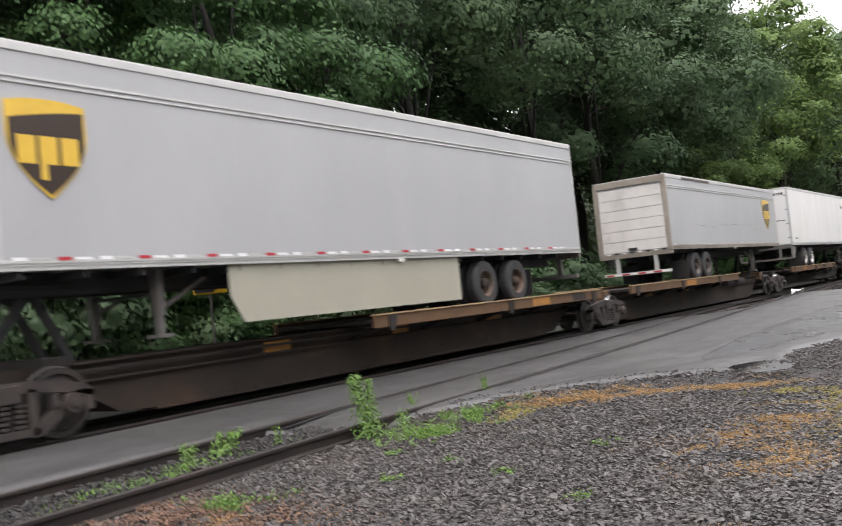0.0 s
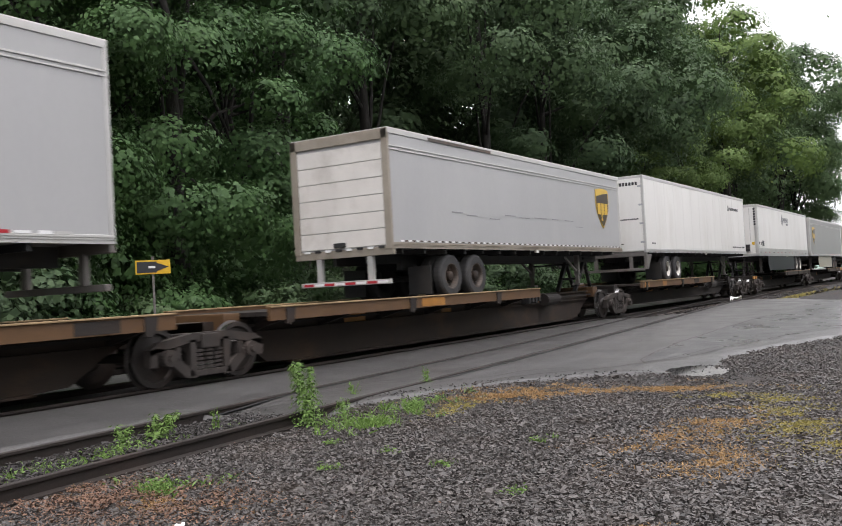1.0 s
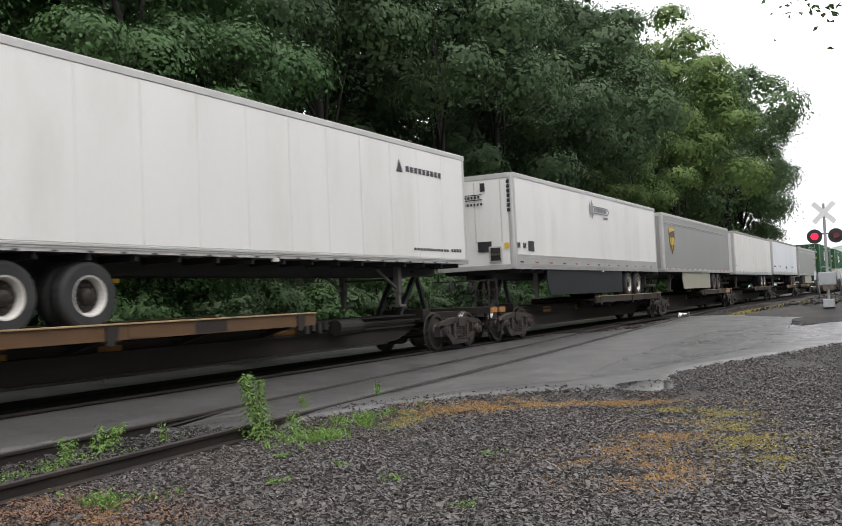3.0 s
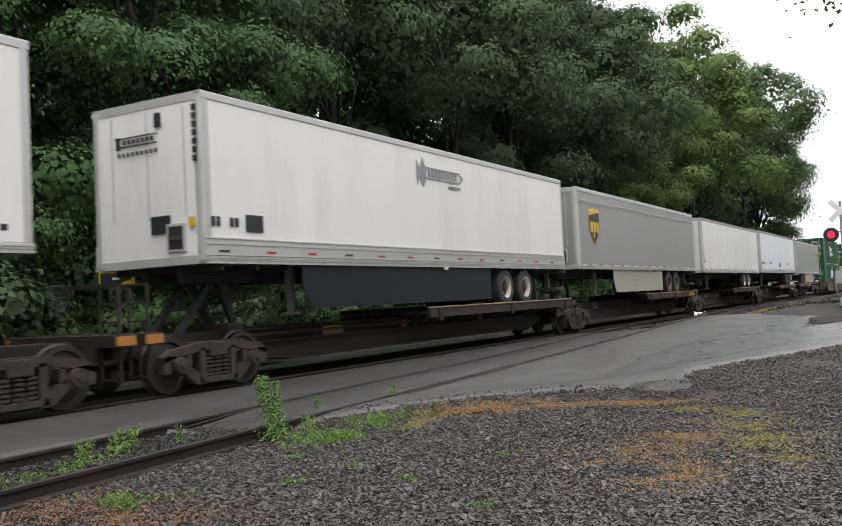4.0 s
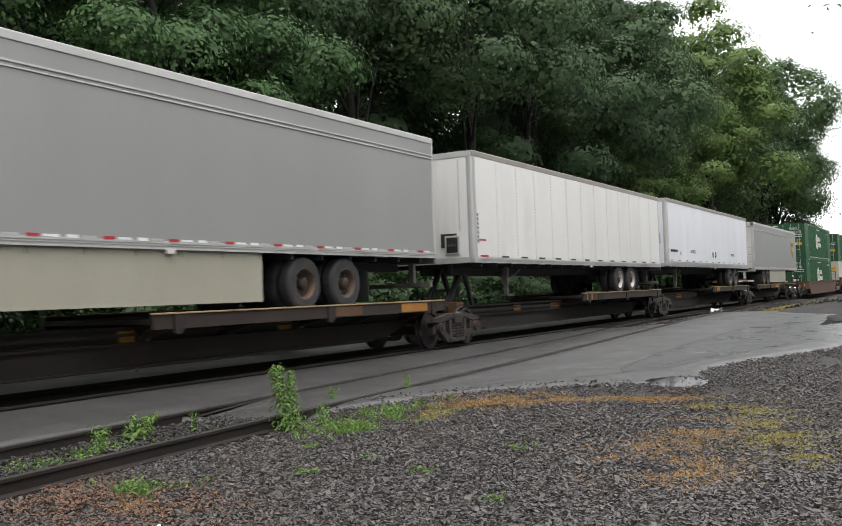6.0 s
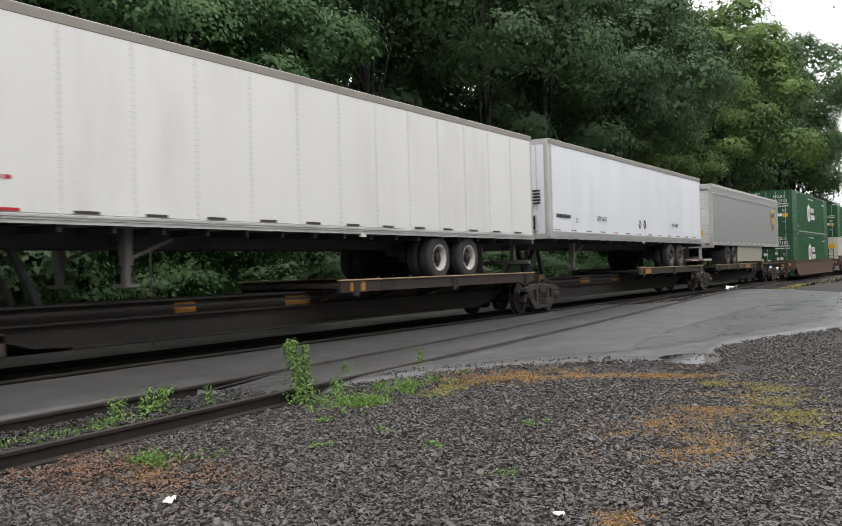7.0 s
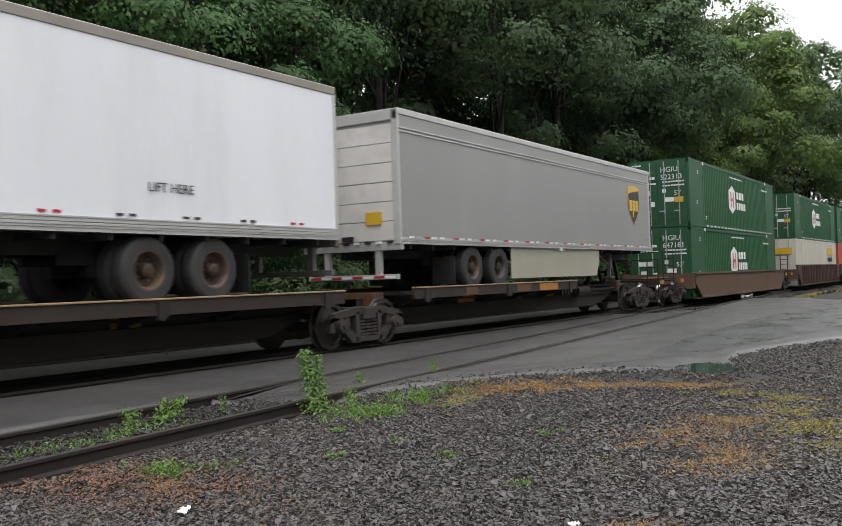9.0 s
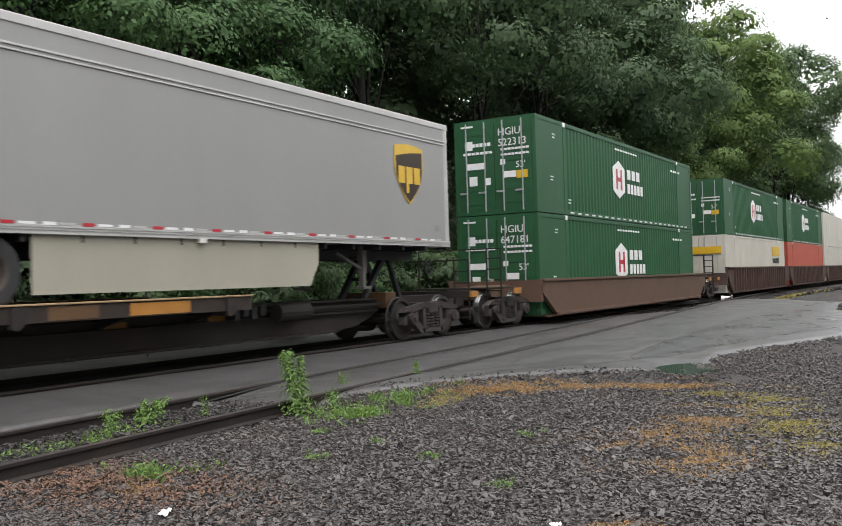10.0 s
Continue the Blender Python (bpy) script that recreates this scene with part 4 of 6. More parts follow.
def spine_unit(xa, xb, pa, pb, nose_x, rails, label, end_left=False, end_right=False, steel="rust", low=0.46):
    """One spine-car unit between the truck centres xa and xb, with a wheel platform from pa to pb and a hitch under nose_x."""
    e = on_train(thing("spine_car", (xa, YC, ZM), label, "rail car", "spine cars of the train"))
    L, z = xb - xa, lambda v: v - ZM
    x = lambda v: v - xa
    la, lb = (-1.6 if end_left else -0.55), (L + 1.6 if end_right else L + 0.55)
    bm = B()
    prism(bm, [(la, z(1.08)), (lb, z(1.08)), (lb, z(0.86)), (L - 1.1, z(0.84)), (L - 1.5, z(0.66)), (L - 2.1, z(low + 0.03)), (L - 2.7, z(low)), (2.7, z(low)), (2.1, z(low + 0.03)), (1.5, z(0.66)), (1.1, z(0.84)), (la, z(0.86))], -0.36, 0.36)
    part("center_sill", bm, steel, e, "rusty brown fishbelly center sill")
    bm = B()
    for zz in (1.05, 0.80):
        box(bm, 1.3, L - 1.3, -0.46, 0.46, z(zz), z(zz + 0.035))
    box(bm, 2.7, L - 2.7, -0.44, 0.44, z(low - 0.03), z(low + 0.01))
    part("sill_flange", bm, steel, e)
    for sx in (1.0, L - 1.0):
        part("sill_end_block", box(B(), sx - 0.2, sx + 0.2, -0.6, 0.6, z(0.86), z(1.2), 0.02), "yellow" if random.random() < 0.6 else "rust", e)
    for k in range(3):
        xx = 3.2 + (L - 6.4) * (k + random.random() * 0.5) / 3
        part("paint_patch", box(B(), xx, xx + 0.4 + random.random() * 0.5, -0.372, -0.355, z(0.84), z(1.02)), "orange", e)
    # wheel platform
    p0, p1 = x(pa), x(pb)
    pl = part("wheel_platform", box(B(), p0, p1, -1.25, 1.25, z(1.12), z(FLOOR), 0.01), "rust", e, "steel wheel platform with worn yellow edges")
    for s in (-1, 1):
        bm = B()
        ya, yb = (s * 1.29, s * 1.22)
        box(bm, p0, p1, min(ya, yb), max(ya, yb), z(1.04), z(1.27))
        part("side_channel", bm, rails, pl, "rust-streaked yellow side channel")
        part("edge_lip", box(B(), p0, p1, min(s * 1.32, s * 1.2), max(s * 1.32, s * 1.2), z(1.262), z(1.29), 0.008), "lip", pl, "worn deck edge with its pale highlight in the colour")
        xx = p0 + 0.3
        while xx < p1 - 1.2:
            w = 0.4 + random.random() * 0.8
            if random.random() < (0.35 if rails == "yellow" else 0.3):
                part("paint_patch", box(B(), xx, xx + w, s * 1.294 - 0.003, s * 1.294 + 0.003, z(1.06), z(1.24)), random.choice(("orange", "rust", "yellow")), pl)
            xx += w + 0.5 + random.random()
        n = max(2, int((p1 - p0) / 1.7))
        for k in range(n):
            xx = p0 + 0.5 + (p1 - p0 - 1.0) * k / (n - 1)
            bm = B()
            prism(bm, [(xx - 0.05, z(1.12)), (xx + 0.05, z(1.12)), (xx + 0.05, z(0.85)), (xx - 0.05, z(0.85))], s * 0.36, s * 0.5)
            bar(bm, (xx, s * 0.4, z(0.9)), (xx, s * 1.22, z(1.12)), 0.09, 0.12)
            part("bracket", bm, "rust", pl)
            if k % 2 == 0:
                bm = B()
                prism(bm, [(xx - 0.1, z(1.25)), (xx + 0.14, z(1.25)), (xx + 0.1, z(1.03)), (xx + 0.0, z(0.95)), (xx - 0.1, z(0.98))], s * 1.29 - 0.03, s * 1.29 + 0.03)
                part("stake_pocket", bm, "rust", pl)
    # hitch under the nose
    if nose_x is not None:
        hx = x(nose_x)
        bm = B()
        for s in (-1, 1):
            bar(bm, (hx - 0.9, s * 0.3, z(1.05)), (hx, s * 0.32, z(2.12)), 0.12, 0.1)
            bar(bm, (hx + 0.55, s * 0.3, z(1.05)), (hx, s * 0.32, z(2.12)), 0.1, 0.1)
        bar(bm, (hx - 0.5, -0.34, z(1.5)), (hx - 0.5, 0.34, z(1.5)), 0.07)
        box(bm, hx - 0.45, hx + 0.45, -0.5, 0.5, z(2.10), z(2.18), 0.01)
        part("hitch", bm, "dark", e, "folding trailer hitch stanchion")
    # walkway grating, pipe and hoses
    bm = B()
    bar(bm, (0.9, -0.5, z(0.96)), (L - 0.9, -0.5, z(0.96)), 0.045)
    part("brake_pipe", bm, "rust", e)
    bm = B()
    m0, m1 = (p1 + 0.4, L - 3.0) if p0 < L / 2 else (3.0, p0 - 0.4)
    if m1 - m0 > 1.2:
        xc = (m0 + m1) / 2
        cyl(bm, (xc, -0.62, z(0.92)), 0.17, 0.9, "x", 14)
        part("air_reservoir", bm, "rust", e)
        bm = B()
        for k in range(4):
            box(bm, xc - 1.6 + k * 0.22, xc - 1.48 + k * 0.22, -0.7, -0.46, z(0.85 + 0.05 * (k % 2)), z(1.06))
        part("brake_valve", bm, "dark", e)
    for on, xe, sg in ((end_left, la, -1), (end_right, lb, 1)):
        if not on:
            continue
        part("end_platform", box(B(), xe - 0.15, xe + 0.15, -1.3, 1.3, z(0.98), z(1.16), 0.01), "rust", e)
        bm = B()
        for y in (-1.15, -0.75):
            bar(bm, (xe, y, z(0.45)), (xe, y, z(1.9)), 0.035)
        for k in range(5):
            bar(bm, (xe, -1.15, z(0.5 + k * 0.28)), (xe, -0.75, z(0.5 + k * 0.28)), 0.03)
        bar(bm, (xe, -1.15, z(1.9)), (xe, 0.6, z(1.9)), 0.035)
        part("ladder", bm, "rust", e)
        bm = B()
        lathe(bm, (xe - sg * 0.3, -0.2, z(1.75)), [(0.16, -0.02), (0.19, -0.02), (0.19, 0.02), (0.16, 0.02), (0.16, -0.02)], 18, False)
        for k in range(3):
            a = k * math.pi / 3
            bar(bm, (xe - sg * 0.3 - 0.17 * math.cos(a), -0.2, z(1.75) - 0.17 * math.sin(a)), (xe - sg * 0.3 + 0.17 * math.cos(a), -0.2, z(1.75) + 0.17 * math.sin(a)), 0.02)
        part("brake_wheel", bm, "dark", e)
        bm = B()
        box(bm, xe, xe + sg * 0.75, -0.13, 0.13, z(0.72), z(0.98), 0.02)
        part("coupler", bm, "cast", e)
        bm = B()
        bar(bm, (xe, 0.3, z(0.9)), (xe + sg * 0.4, 0.25, z(0.5)), 0.05)
        bar(bm, (xe + sg * 0.4, 0.25, z(0.5)), (xe + sg * 0.75, 0.2, z(0.6)), 0.05)
        part("air_hose", bm, "dark", e)
        for y in (-1.28, 1.2):
            part("paint_patch", box(B(), xe - 0.16, xe + 0.16, y - 0.03, y + 0.03, z(1.0), z(1.14)), "orange", e)
    return e


for x in (5.9, 23.8, 42.85, 61.5, 65.25, 82.5, 100.1, 117.85, 135.5, 151.75):
    bogie(x)
spine_unit(5.9, 23.8, 12.9, 22.9, 6.8, "yellow", "rusty articulated spine car carrying a pale grey trailer", steel="rustb", low=0.28)
spine_unit(23.8, 42.85, 25.0, 35.95, 41.7, "yellow", "rusty spine car with yellow edges carrying a short trailer", steel="rustb", low=0.24)
spine_unit(42.85, 61.5, 44.65, 54.75, 60.5, "yellow", "rusty spine car with yellow edges carrying a white trailer", False, True)
spine_unit(65.25, 82.5, 72.15, 81.4, 66.0, "ryel", "dark rusty spine car carrying a white trailer with skirts", True, False)
spine_unit(82.5, 100.1, 90.3, 99.05, 83.4, "ryel", "dark rusty spine car carrying a grey trailer")
spine_unit(100.1, 117.85, 108.1, 116.8, 101.8, "ryel", "rusty spine car carrying an off-white trailer")
spine_unit(117.85, 135.5, 125.75, 134.45, 119.1, "ryel", "rusty spine car carrying a cool white trailer")
spine_unit(135.5, 151.75, 136.85, 145.5, 151.0, "ryel", "rusty end spine car carrying a grey trailer", False, True)


# ---- double-stack containers in well cars ----
def container(x0, zb, paint, label, L=16.15, H=2.87, smooth_side=False):
    e = on_train(thing("container", (x0, Y0, zb), label, "container", "containers on the train"))
    W = 2.59
    bm = B()
    box(bm, 0.06, L - 0.06, 0.05, W - 0.05, 0.08, H - 0.02)
    part("body", bm, paint, e)
    for y, s in ((0.0, 1), (W, -1)):
        bm = B()
        pitch = 0.28
        d = 0.004 if smooth_side else 0.036
        xs = []
        x = 2.2 if not smooth_side else 0.1
        pts = [(0.1, y + s * 0.012)]
        while x < L - (2.0 if not smooth_side else 0.4):
            pts += [(x, y + s * 0.012), (x + 0.07, y + s * (0.012 + d)), (x + 0.14, y + s * (0.012 + d)), (x + 0.21, y + s * 0.012)]
            x += pitch
        pts.append((L - 0.1, y + s * 0.012))
        lo = [bm.verts.new((a, c, 0.12)) for a, c in pts]
        hi = [bm.verts.new((a, c, H - 0.1)) for a, c in pts]
        for i in range(len(pts) - 1):
            bm.faces.new((lo[i], lo[i + 1], hi[i + 1], hi[i]))
        part("corrugated_side", bm, paint, e)
        for z0, z1, nm in ((0.0, 0.14, "bottom_rail"), (H - 0.12, H, "top_rail")):
            part(nm, box(B(), 0, L, min(y, y + s * 0.08), max(y, y + s * 0.08), z0, z1, 0.01), paint, e)
        for xx in (2.0, L - 2.1):
            part("lift_post", box(B(), xx, xx + 0.14, min(y - s * 0.002, y + s * 0.05), max(y - s * 0.002, y + s * 0.05), 0.0, H, 0.008), paint, e)
            for zz in (0.0, H - 0.14):
                part("corner_casting", box(B(), xx - 0.02, xx + 0.16, min(y - s * 0.006, y + s * 0.1), max(y - s * 0.006, y + s * 0.1), zz, zz + 0.14, 0.01), "signwhite" if zz else paint, e)
    for xx in (0.0, L - 0.12):
        for y in (0.0, W - 0.12):
            part("corner_post", box(B(), xx, xx + 0.12, y - 0.002 if y == 0 else y, y + 0.12, 0.0, H, 0.01), paint, e)
    for z0, z1 in ((H - 0.14, H), (0.0, 0.14)):
        part("end_rail", box(B(), 0, 0.1, 0, W, z0, z1), paint, e)
    for k, (ya, yb) in enumerate(((0.13, 1.285), (1.305, 2.46))):
        d = part("door", box(B(), -0.005, 0.05, ya, yb, 0.14, H - 0.14, 0.008), paint, e, "painted door with galvanised lock rods")
        for j in range(6):
            part("door_rib", box(B(), -0.02, -0.004, ya + 0.08, yb - 0.08, 0.3 + j * 0.4, 0.42 + j * 0.4, 0.006), paint, d)
        for yr in (ya + 0.28, yb - 0.28):
            part("lock_rod", cyl(B(), (-0.045, yr, H / 2), 0.02, H - 0.16, "z", 8), "galv", d, "galvanised lock rod")
            part("door_handle", box(B(), -0.07, -0.04, yr - 0.03, yr + 0.22, 0.62, 0.67), "galv", d)
    return e


def container_marks(e, H=2.87, number="", plate=True):
    """White badge and lettering of the green boxes."""
    z = H * 0.52
    hexa = [(6.9 + 0.75 * u, z + 0.65 * v) for u, v in ((0, 1), (0.8, 0.6), (0.8, -0.6), (0, -1), (-0.8, -0.6), (-0.8, 0.6))]
    bdg = part("badge", prism(B(), hexa, -0.006, 0.008), "signwhite", e, "white hexagon badge with a red mark")
    bm = B()
    box(bm, 6.6, 6.75, -0.012, -0.007, z - 0.35, z + 0.35)
    box(bm, 7.05, 7.2, -0.012, -0.007, z - 0.35, z + 0.35)
    box(bm, 6.75, 7.05, -0.012, -0.007, z - 0.07, z + 0.07)
    part("badge_mark", bm, "red", bdg)
    plain_bars(e, 7.8, 9.3, z + 0.08, z + 0.42, 3, "signwhite", "lettering", 0.01)
    plain_bars(e, 7.8, 9.6, z - 0.42, z - 0.08, 5, "signwhite", "lettering", 0.01)
    plain_bars(e, 6.6, 9.0, H - 0.32, H - 0.26, 9, "signwhite", "lettering", 0.01)
    plain_bars(e, 13.2, 14.6, H - 0.5, H - 0.42, 4, "signwhite", "lettering", 0.01)
    for xx, zz in ((1.2, H - 0.55), (1.0, 0.95), (2.3, 0.35)):
        plain_bars(e, xx, xx + 0.24, zz, zz + 0.04, 1, "signwhite", "lettering", 0.01)
        plain_bars(e, xx, xx + 0.24, zz + 0.09, zz + 0.13, 2, "signwhite", "lettering", 0.01)
    bm = B()
    box(bm, -0.03, -0.021, 0.95, 1.1, 1.4, 1.55)
    for y0, z0, n, w, h in ((1.4, H - 0.78, 5, 0.1, 0.1), (0.2, H - 0.95, 8, 0.09, 0.06), (1.35, H - 1.0, 7, 0.11, 0.07), (0.2, H - 1.1, 8, 0.09, 0.06)):
        for k in range(n):
            box(bm, -0.03, -0.021, y0 + k * w * 1.25, y0 + k * w * 1.25 + w, z0, z0 + h)
    box(bm, -0.03, -0.021, 1.6, 2.2, 1.32, 1.5)
    box(bm, -0.03, -0.021, 0.62, 1.0, 1.02, 1.2)
    box(bm, -0.03, -0.021, 1.85, 2.1, 0.85, 1.12)
    box(bm, -0.03, -0.021, 1.42, 1.6, 0.85, 1.05)
    box(bm, -0.03, -0.021, 1.95, 2.35, H - 0.2, H - 0.15)
    tagged(part("door_lettering", bm, "signwhite", e, "white labels and lettering on the doors"), kind="stuff")
    part("badge", prism(B(), [(-0.03, H - 0.86), (-0.021, H - 0.86), (-0.021, H - 0.6), (-0.03, H - 0.6)], 1.98, 2.22), "signwhite", e)
    text("53'", 0.26, (-0.03, 0.62, 1.28), "signwhite", e, -90)
    if number:
        text(number, 0.3, (-0.03, 1.16, H - 0.82), "signwhite", e, -90)
        text("HGIU", 0.3, (-0.03, 1.16, H - 0.52), "signwhite", e, -90)
    if plate:
        part("yellow_plate", box(B(), -0.034, -0.021, 0.25, 0.6, 0.98, 1.2), "yel", e, "yellow placard on the door")


def well_car(xa, xb, w0, w1, label, top=1.49, ribs=False):
    """A well car between truck centres, its sides from w0 to w1."""
    e = on_train(thing("well_car", (xa, YC, ZM), label, "rail car", "well cars of the train"))
    L, z = xb - xa, lambda v: v - ZM
    a, c = w0 - xa, w1 - xa
    steel = "wellcar" if ribs else "wellrust"
    for s in (-1, 1):
        bm = B()
        ya, yb = sorted((s * 1.36, s * 1.48))
        prism(bm, [(a, z(top)), (c, z(top)), (c, z(top - 0.35)), (c - 1.0, z(0.36)), (a + 1.0, z(0.36)), (a, z(top - 0.35))], ya, yb)
        sd = part("side_sill", bm, steel, e, "deep brown side sill of a well car")
        part("top_chord", box(B(), a, c, *sorted((s * 1.33, s * 1.53)), z(top - 0.04), z(top + 0.03), 0.008), steel, sd)
        part("bottom_chord", box(B(), a + 1.0, c - 1.0, *sorted((s * 1.33, s * 1.53)), z(0.34), z(0.42), 0.008), steel, sd)
        if ribs:
            for k in range(int((c - a - 2.4) / 0.6)):
                xx = a + 1.3 + k * 0.6
                part("rib", box(B(), xx, xx + 0.08, *sorted((s * 1.48, s * 1.56)), z(0.42), z(top - 0.04)), steel, sd)
    part("well_floor", box(B(), a + 0.6, c - 0.6, -1.38, 1.38, z(0.30), z(0.36)), steel, e)
    for m, xe, ww in ((-1, 0.0, a), (1, L, c)):
        bm = B()
        prism(bm, [(ww, z(1.25)), (xe + m * 0.8, z(1.12)), (xe + m * 0.8, z(0.88)), (ww - m * 0.3, z(0.72))], -0.5, 0.5)
        box(bm, ww - 0.08, ww + 0.08, -1.45, 1.45, z(0.75), z(1.35))
        part("end_frame", bm, steel, e)
        part("walkway", box(B(), min(xe, xe + m * 0.9), max(xe, xe + m * 0.9), -1.3, 1.3, z(1.16), z(1.2)), "rust", e)
        bm = B()
        for y in (-1.25, -0.85):
            bar(bm, (xe + m * 0.85, y, z(0.5)), (xe + m * 0.85, y, z(2.2)), 0.035)
        for k in range(6):
            bar(bm, (xe + m * 0.85, -1.25, z(0.55 + k * 0.28)), (xe + m * 0.85, -0.85, z(0.55 + k * 0.28)), 0.03)
        bar(bm, (xe + m * 0.85, -1.25, z(2.2)), (xe + m * 0.85, 1.2, z(2.2)), 0.035)
        bar(bm, (xe + m * 0.85, 1.2, z(1.2)), (xe + m * 0.85, 1.2, z(2.2)), 0.035)
        part("ladder", bm, "rust", e)
        part("coupler", box(B(), min(xe + m * 0.8, xe + m * 1.6), max(xe + m * 0.8, xe + m * 1.6), -0.13, 0.13, z(0.72), z(0.98), 0.02), "cast", e)
        part("paint_patch", box(B(), xe - 0.2, xe + 0.2, -1.32, -1.28, z(1.02), z(1.17)), "orange", e)
    return e


STACKS = [
    (157.23, "green", "green", 155.75, 176.2, 157.0, 174.6, 1.35, False),
    (179.5, "cream", "green", 177.8, 196.2, 179.0, 195.9, 1.6, True),
    (196.9, "rcont", "green", 196.2, 213.4, 196.5, 213.2, 1.6, True),
    (214.0, "cream", "cream", 213.4, 230.6, 213.7, 230.3, 1.6, True),
    (231.2, "green", "green", 230.6, 248.0, 231.0, 247.6, 1.6, True)]
NAMES = {"green": "green", "cream": "cream white", "rcont": "red"}
for k, (x0, lo, hi, xa, xb, w0, w1, top, ribs) in enumerate(STACKS):
    zb = 0.365
    c = container(x0, zb, lo, NAMES[lo] + " intermodal container sitting low in a well car", smooth_side=lo != "green")
    if lo == "green":
        container_marks(c, number="647181" if k == 0 else "", plate=False)
    elif lo == "cream":
        part("brand_panel", box(B(), 12.0, 14.4, -0.008, 0.011, 1.9, 2.45), "yel", c, "yellow panel on the white side")
        plain_bars(c, 12.1, 14.3, 1.45, 1.75, 7, "ink")
        part("door_panel", box(B(), -0.075, -0.066, 0.2, 2.3, 1.95, 2.3), "yel", c, "yellow panel on the doors")
    c = container(x0, zb + 2.895, hi, NAMES[hi] + " intermodal container stacked on another one", smooth_side=hi != "green", H=2.75)
    if hi == "green":
        container_marks(c, 2.75, "522313" if k == 0 else "")
        for q in range(22):
            part("tape", box(B(), 2.4 + q * 0.6, 2.7 + q * 0.6, -0.006, -0.002, 0.05, 0.1), "marker", c)
    well_car(xa, xb, w0, w1, "brown steel well car holding stacked containers", top, ribs)
for x in (155.75, 177.2, 196.2, 213.4, 230.6, 248.0):
    bogie(x)


# ---- trees and plants ----
def leaves(rng, P, N, size, wide=0.36):
    """Kite-shaped leaves, slightly folded, at P with rough normals N."""
    n = len(P)
    N = N / np.maximum(np.linalg.norm(N, axis=1, keepdims=True), 1e-6)
    A = rng.normal(size=(n, 3))
    A -= N * np.sum(A * N, axis=1, keepdims=True)
    A /= np.maximum(np.linalg.norm(A, axis=1, keepdims=True), 1e-6)
    C = np.cross(A, N)
    s = (size * rng.uniform(0.6, 1.35, n))[:, None]
    V = np.empty((n, 4, 3))
    V[:, 0] = P - A * s * 0.5
    V[:, 1] = P + C * s * wide + A * s * 0.05 + N * s * 0.08
    V[:, 2] = P + A * s * 0.6 - N * s * 0.1
    V[:, 3] = P - C * s * wide + A * s * 0.05 + N * s * 0.08
    return V


def crown_points(rng, radii, lobes, tufts, per, lobe_r, low=-0.75, spread=0.3):
    """A crown as rounded boughs over an uneven ellipsoid, each covered with drooping sprays of leaves: the boughs' centres, then for
    the outer leaves and for the fuller ones inside each bough their places, leaf normals and soft normals."""
    R = np.array(radii)
    k = np.arange(lobes) + 0.5
    z = 1 - (1 - low) * k / lobes
    a = k * 2.39996 + rng.uniform(0, 6.28)
    D = np.stack([np.sqrt(1 - z * z) * np.cos(a), np.sqrt(1 - z * z) * np.sin(a), z], 1) + rng.normal(size=(lobes, 3)) * 0.16
    D /= np.linalg.norm(D, axis=1, keepdims=True)
    depth = rng.uniform(0.55, 0.98, lobes) * (1 + 0.14 * np.sin(D[:, 0] * 4 + rng.uniform(0, 6)))
    C = D * depth[:, None] * R
    cr = lobe_r * rng.uniform(0.62, 1.2, lobes)
    flat = np.array([1.12, 1.12, 0.78])

    def on_bough(count, lift, lo, hi):
        idx = np.repeat(np.arange(lobes), count)
        d = rng.normal(size=(len(idx), 3)) * np.array([1, 1, 0.8]) + D[idx] * 0.8 + np.array([0, 0, lift])
        d /= np.linalg.norm(d, axis=1, keepdims=True)
        return d, C[idx] + d * (cr[idx] * rng.uniform(lo, hi, len(idx)))[:, None] * flat, D[idx]

    d, T, out = on_bough(tufts, 0.6, 0.8, 1.1)
    j = np.repeat(np.arange(len(d)), per)
    o = rng.normal(size=(len(j), 3)) * np.array([spread, spread, spread * 0.4])
    P = T[j] + o
    P[:, 2] -= 0.3 / spread * (o[:, 0] ** 2 + o[:, 1] ** 2)
    N = d[j] + np.array([0, 0, 0.35]) + o / spread * np.array([0.3, 0.3, 0]) + rng.normal(size=P.shape) * 0.22
    S = d[j] * 0.8 + out[j] * 0.15 + o / spread * 0.1 + rng.normal(size=P.shape) * 0.1
    d2, P2, out2 = on_bough(max(30, tufts * 2), 0.5, 0.6, 0.88)
    return C, (P, N, S), (P2, d2 + rng.normal(size=d2.shape) * 0.25, d2 * 0.8 + out2 * 0.2)


def foliage(rng, name, outer, inner, leaf, off, material, parent):
    V = np.concatenate([leaves(rng, outer[0] + off, outer[1], leaf), leaves(rng, inner[0] + off, inner[1], leaf * 1.9, 0.42)])
    S = np.concatenate([outer[2], inner[2]])
    return quads_obj(name, V, material, parent, S / np.linalg.norm(S, axis=1, keepdims=True))


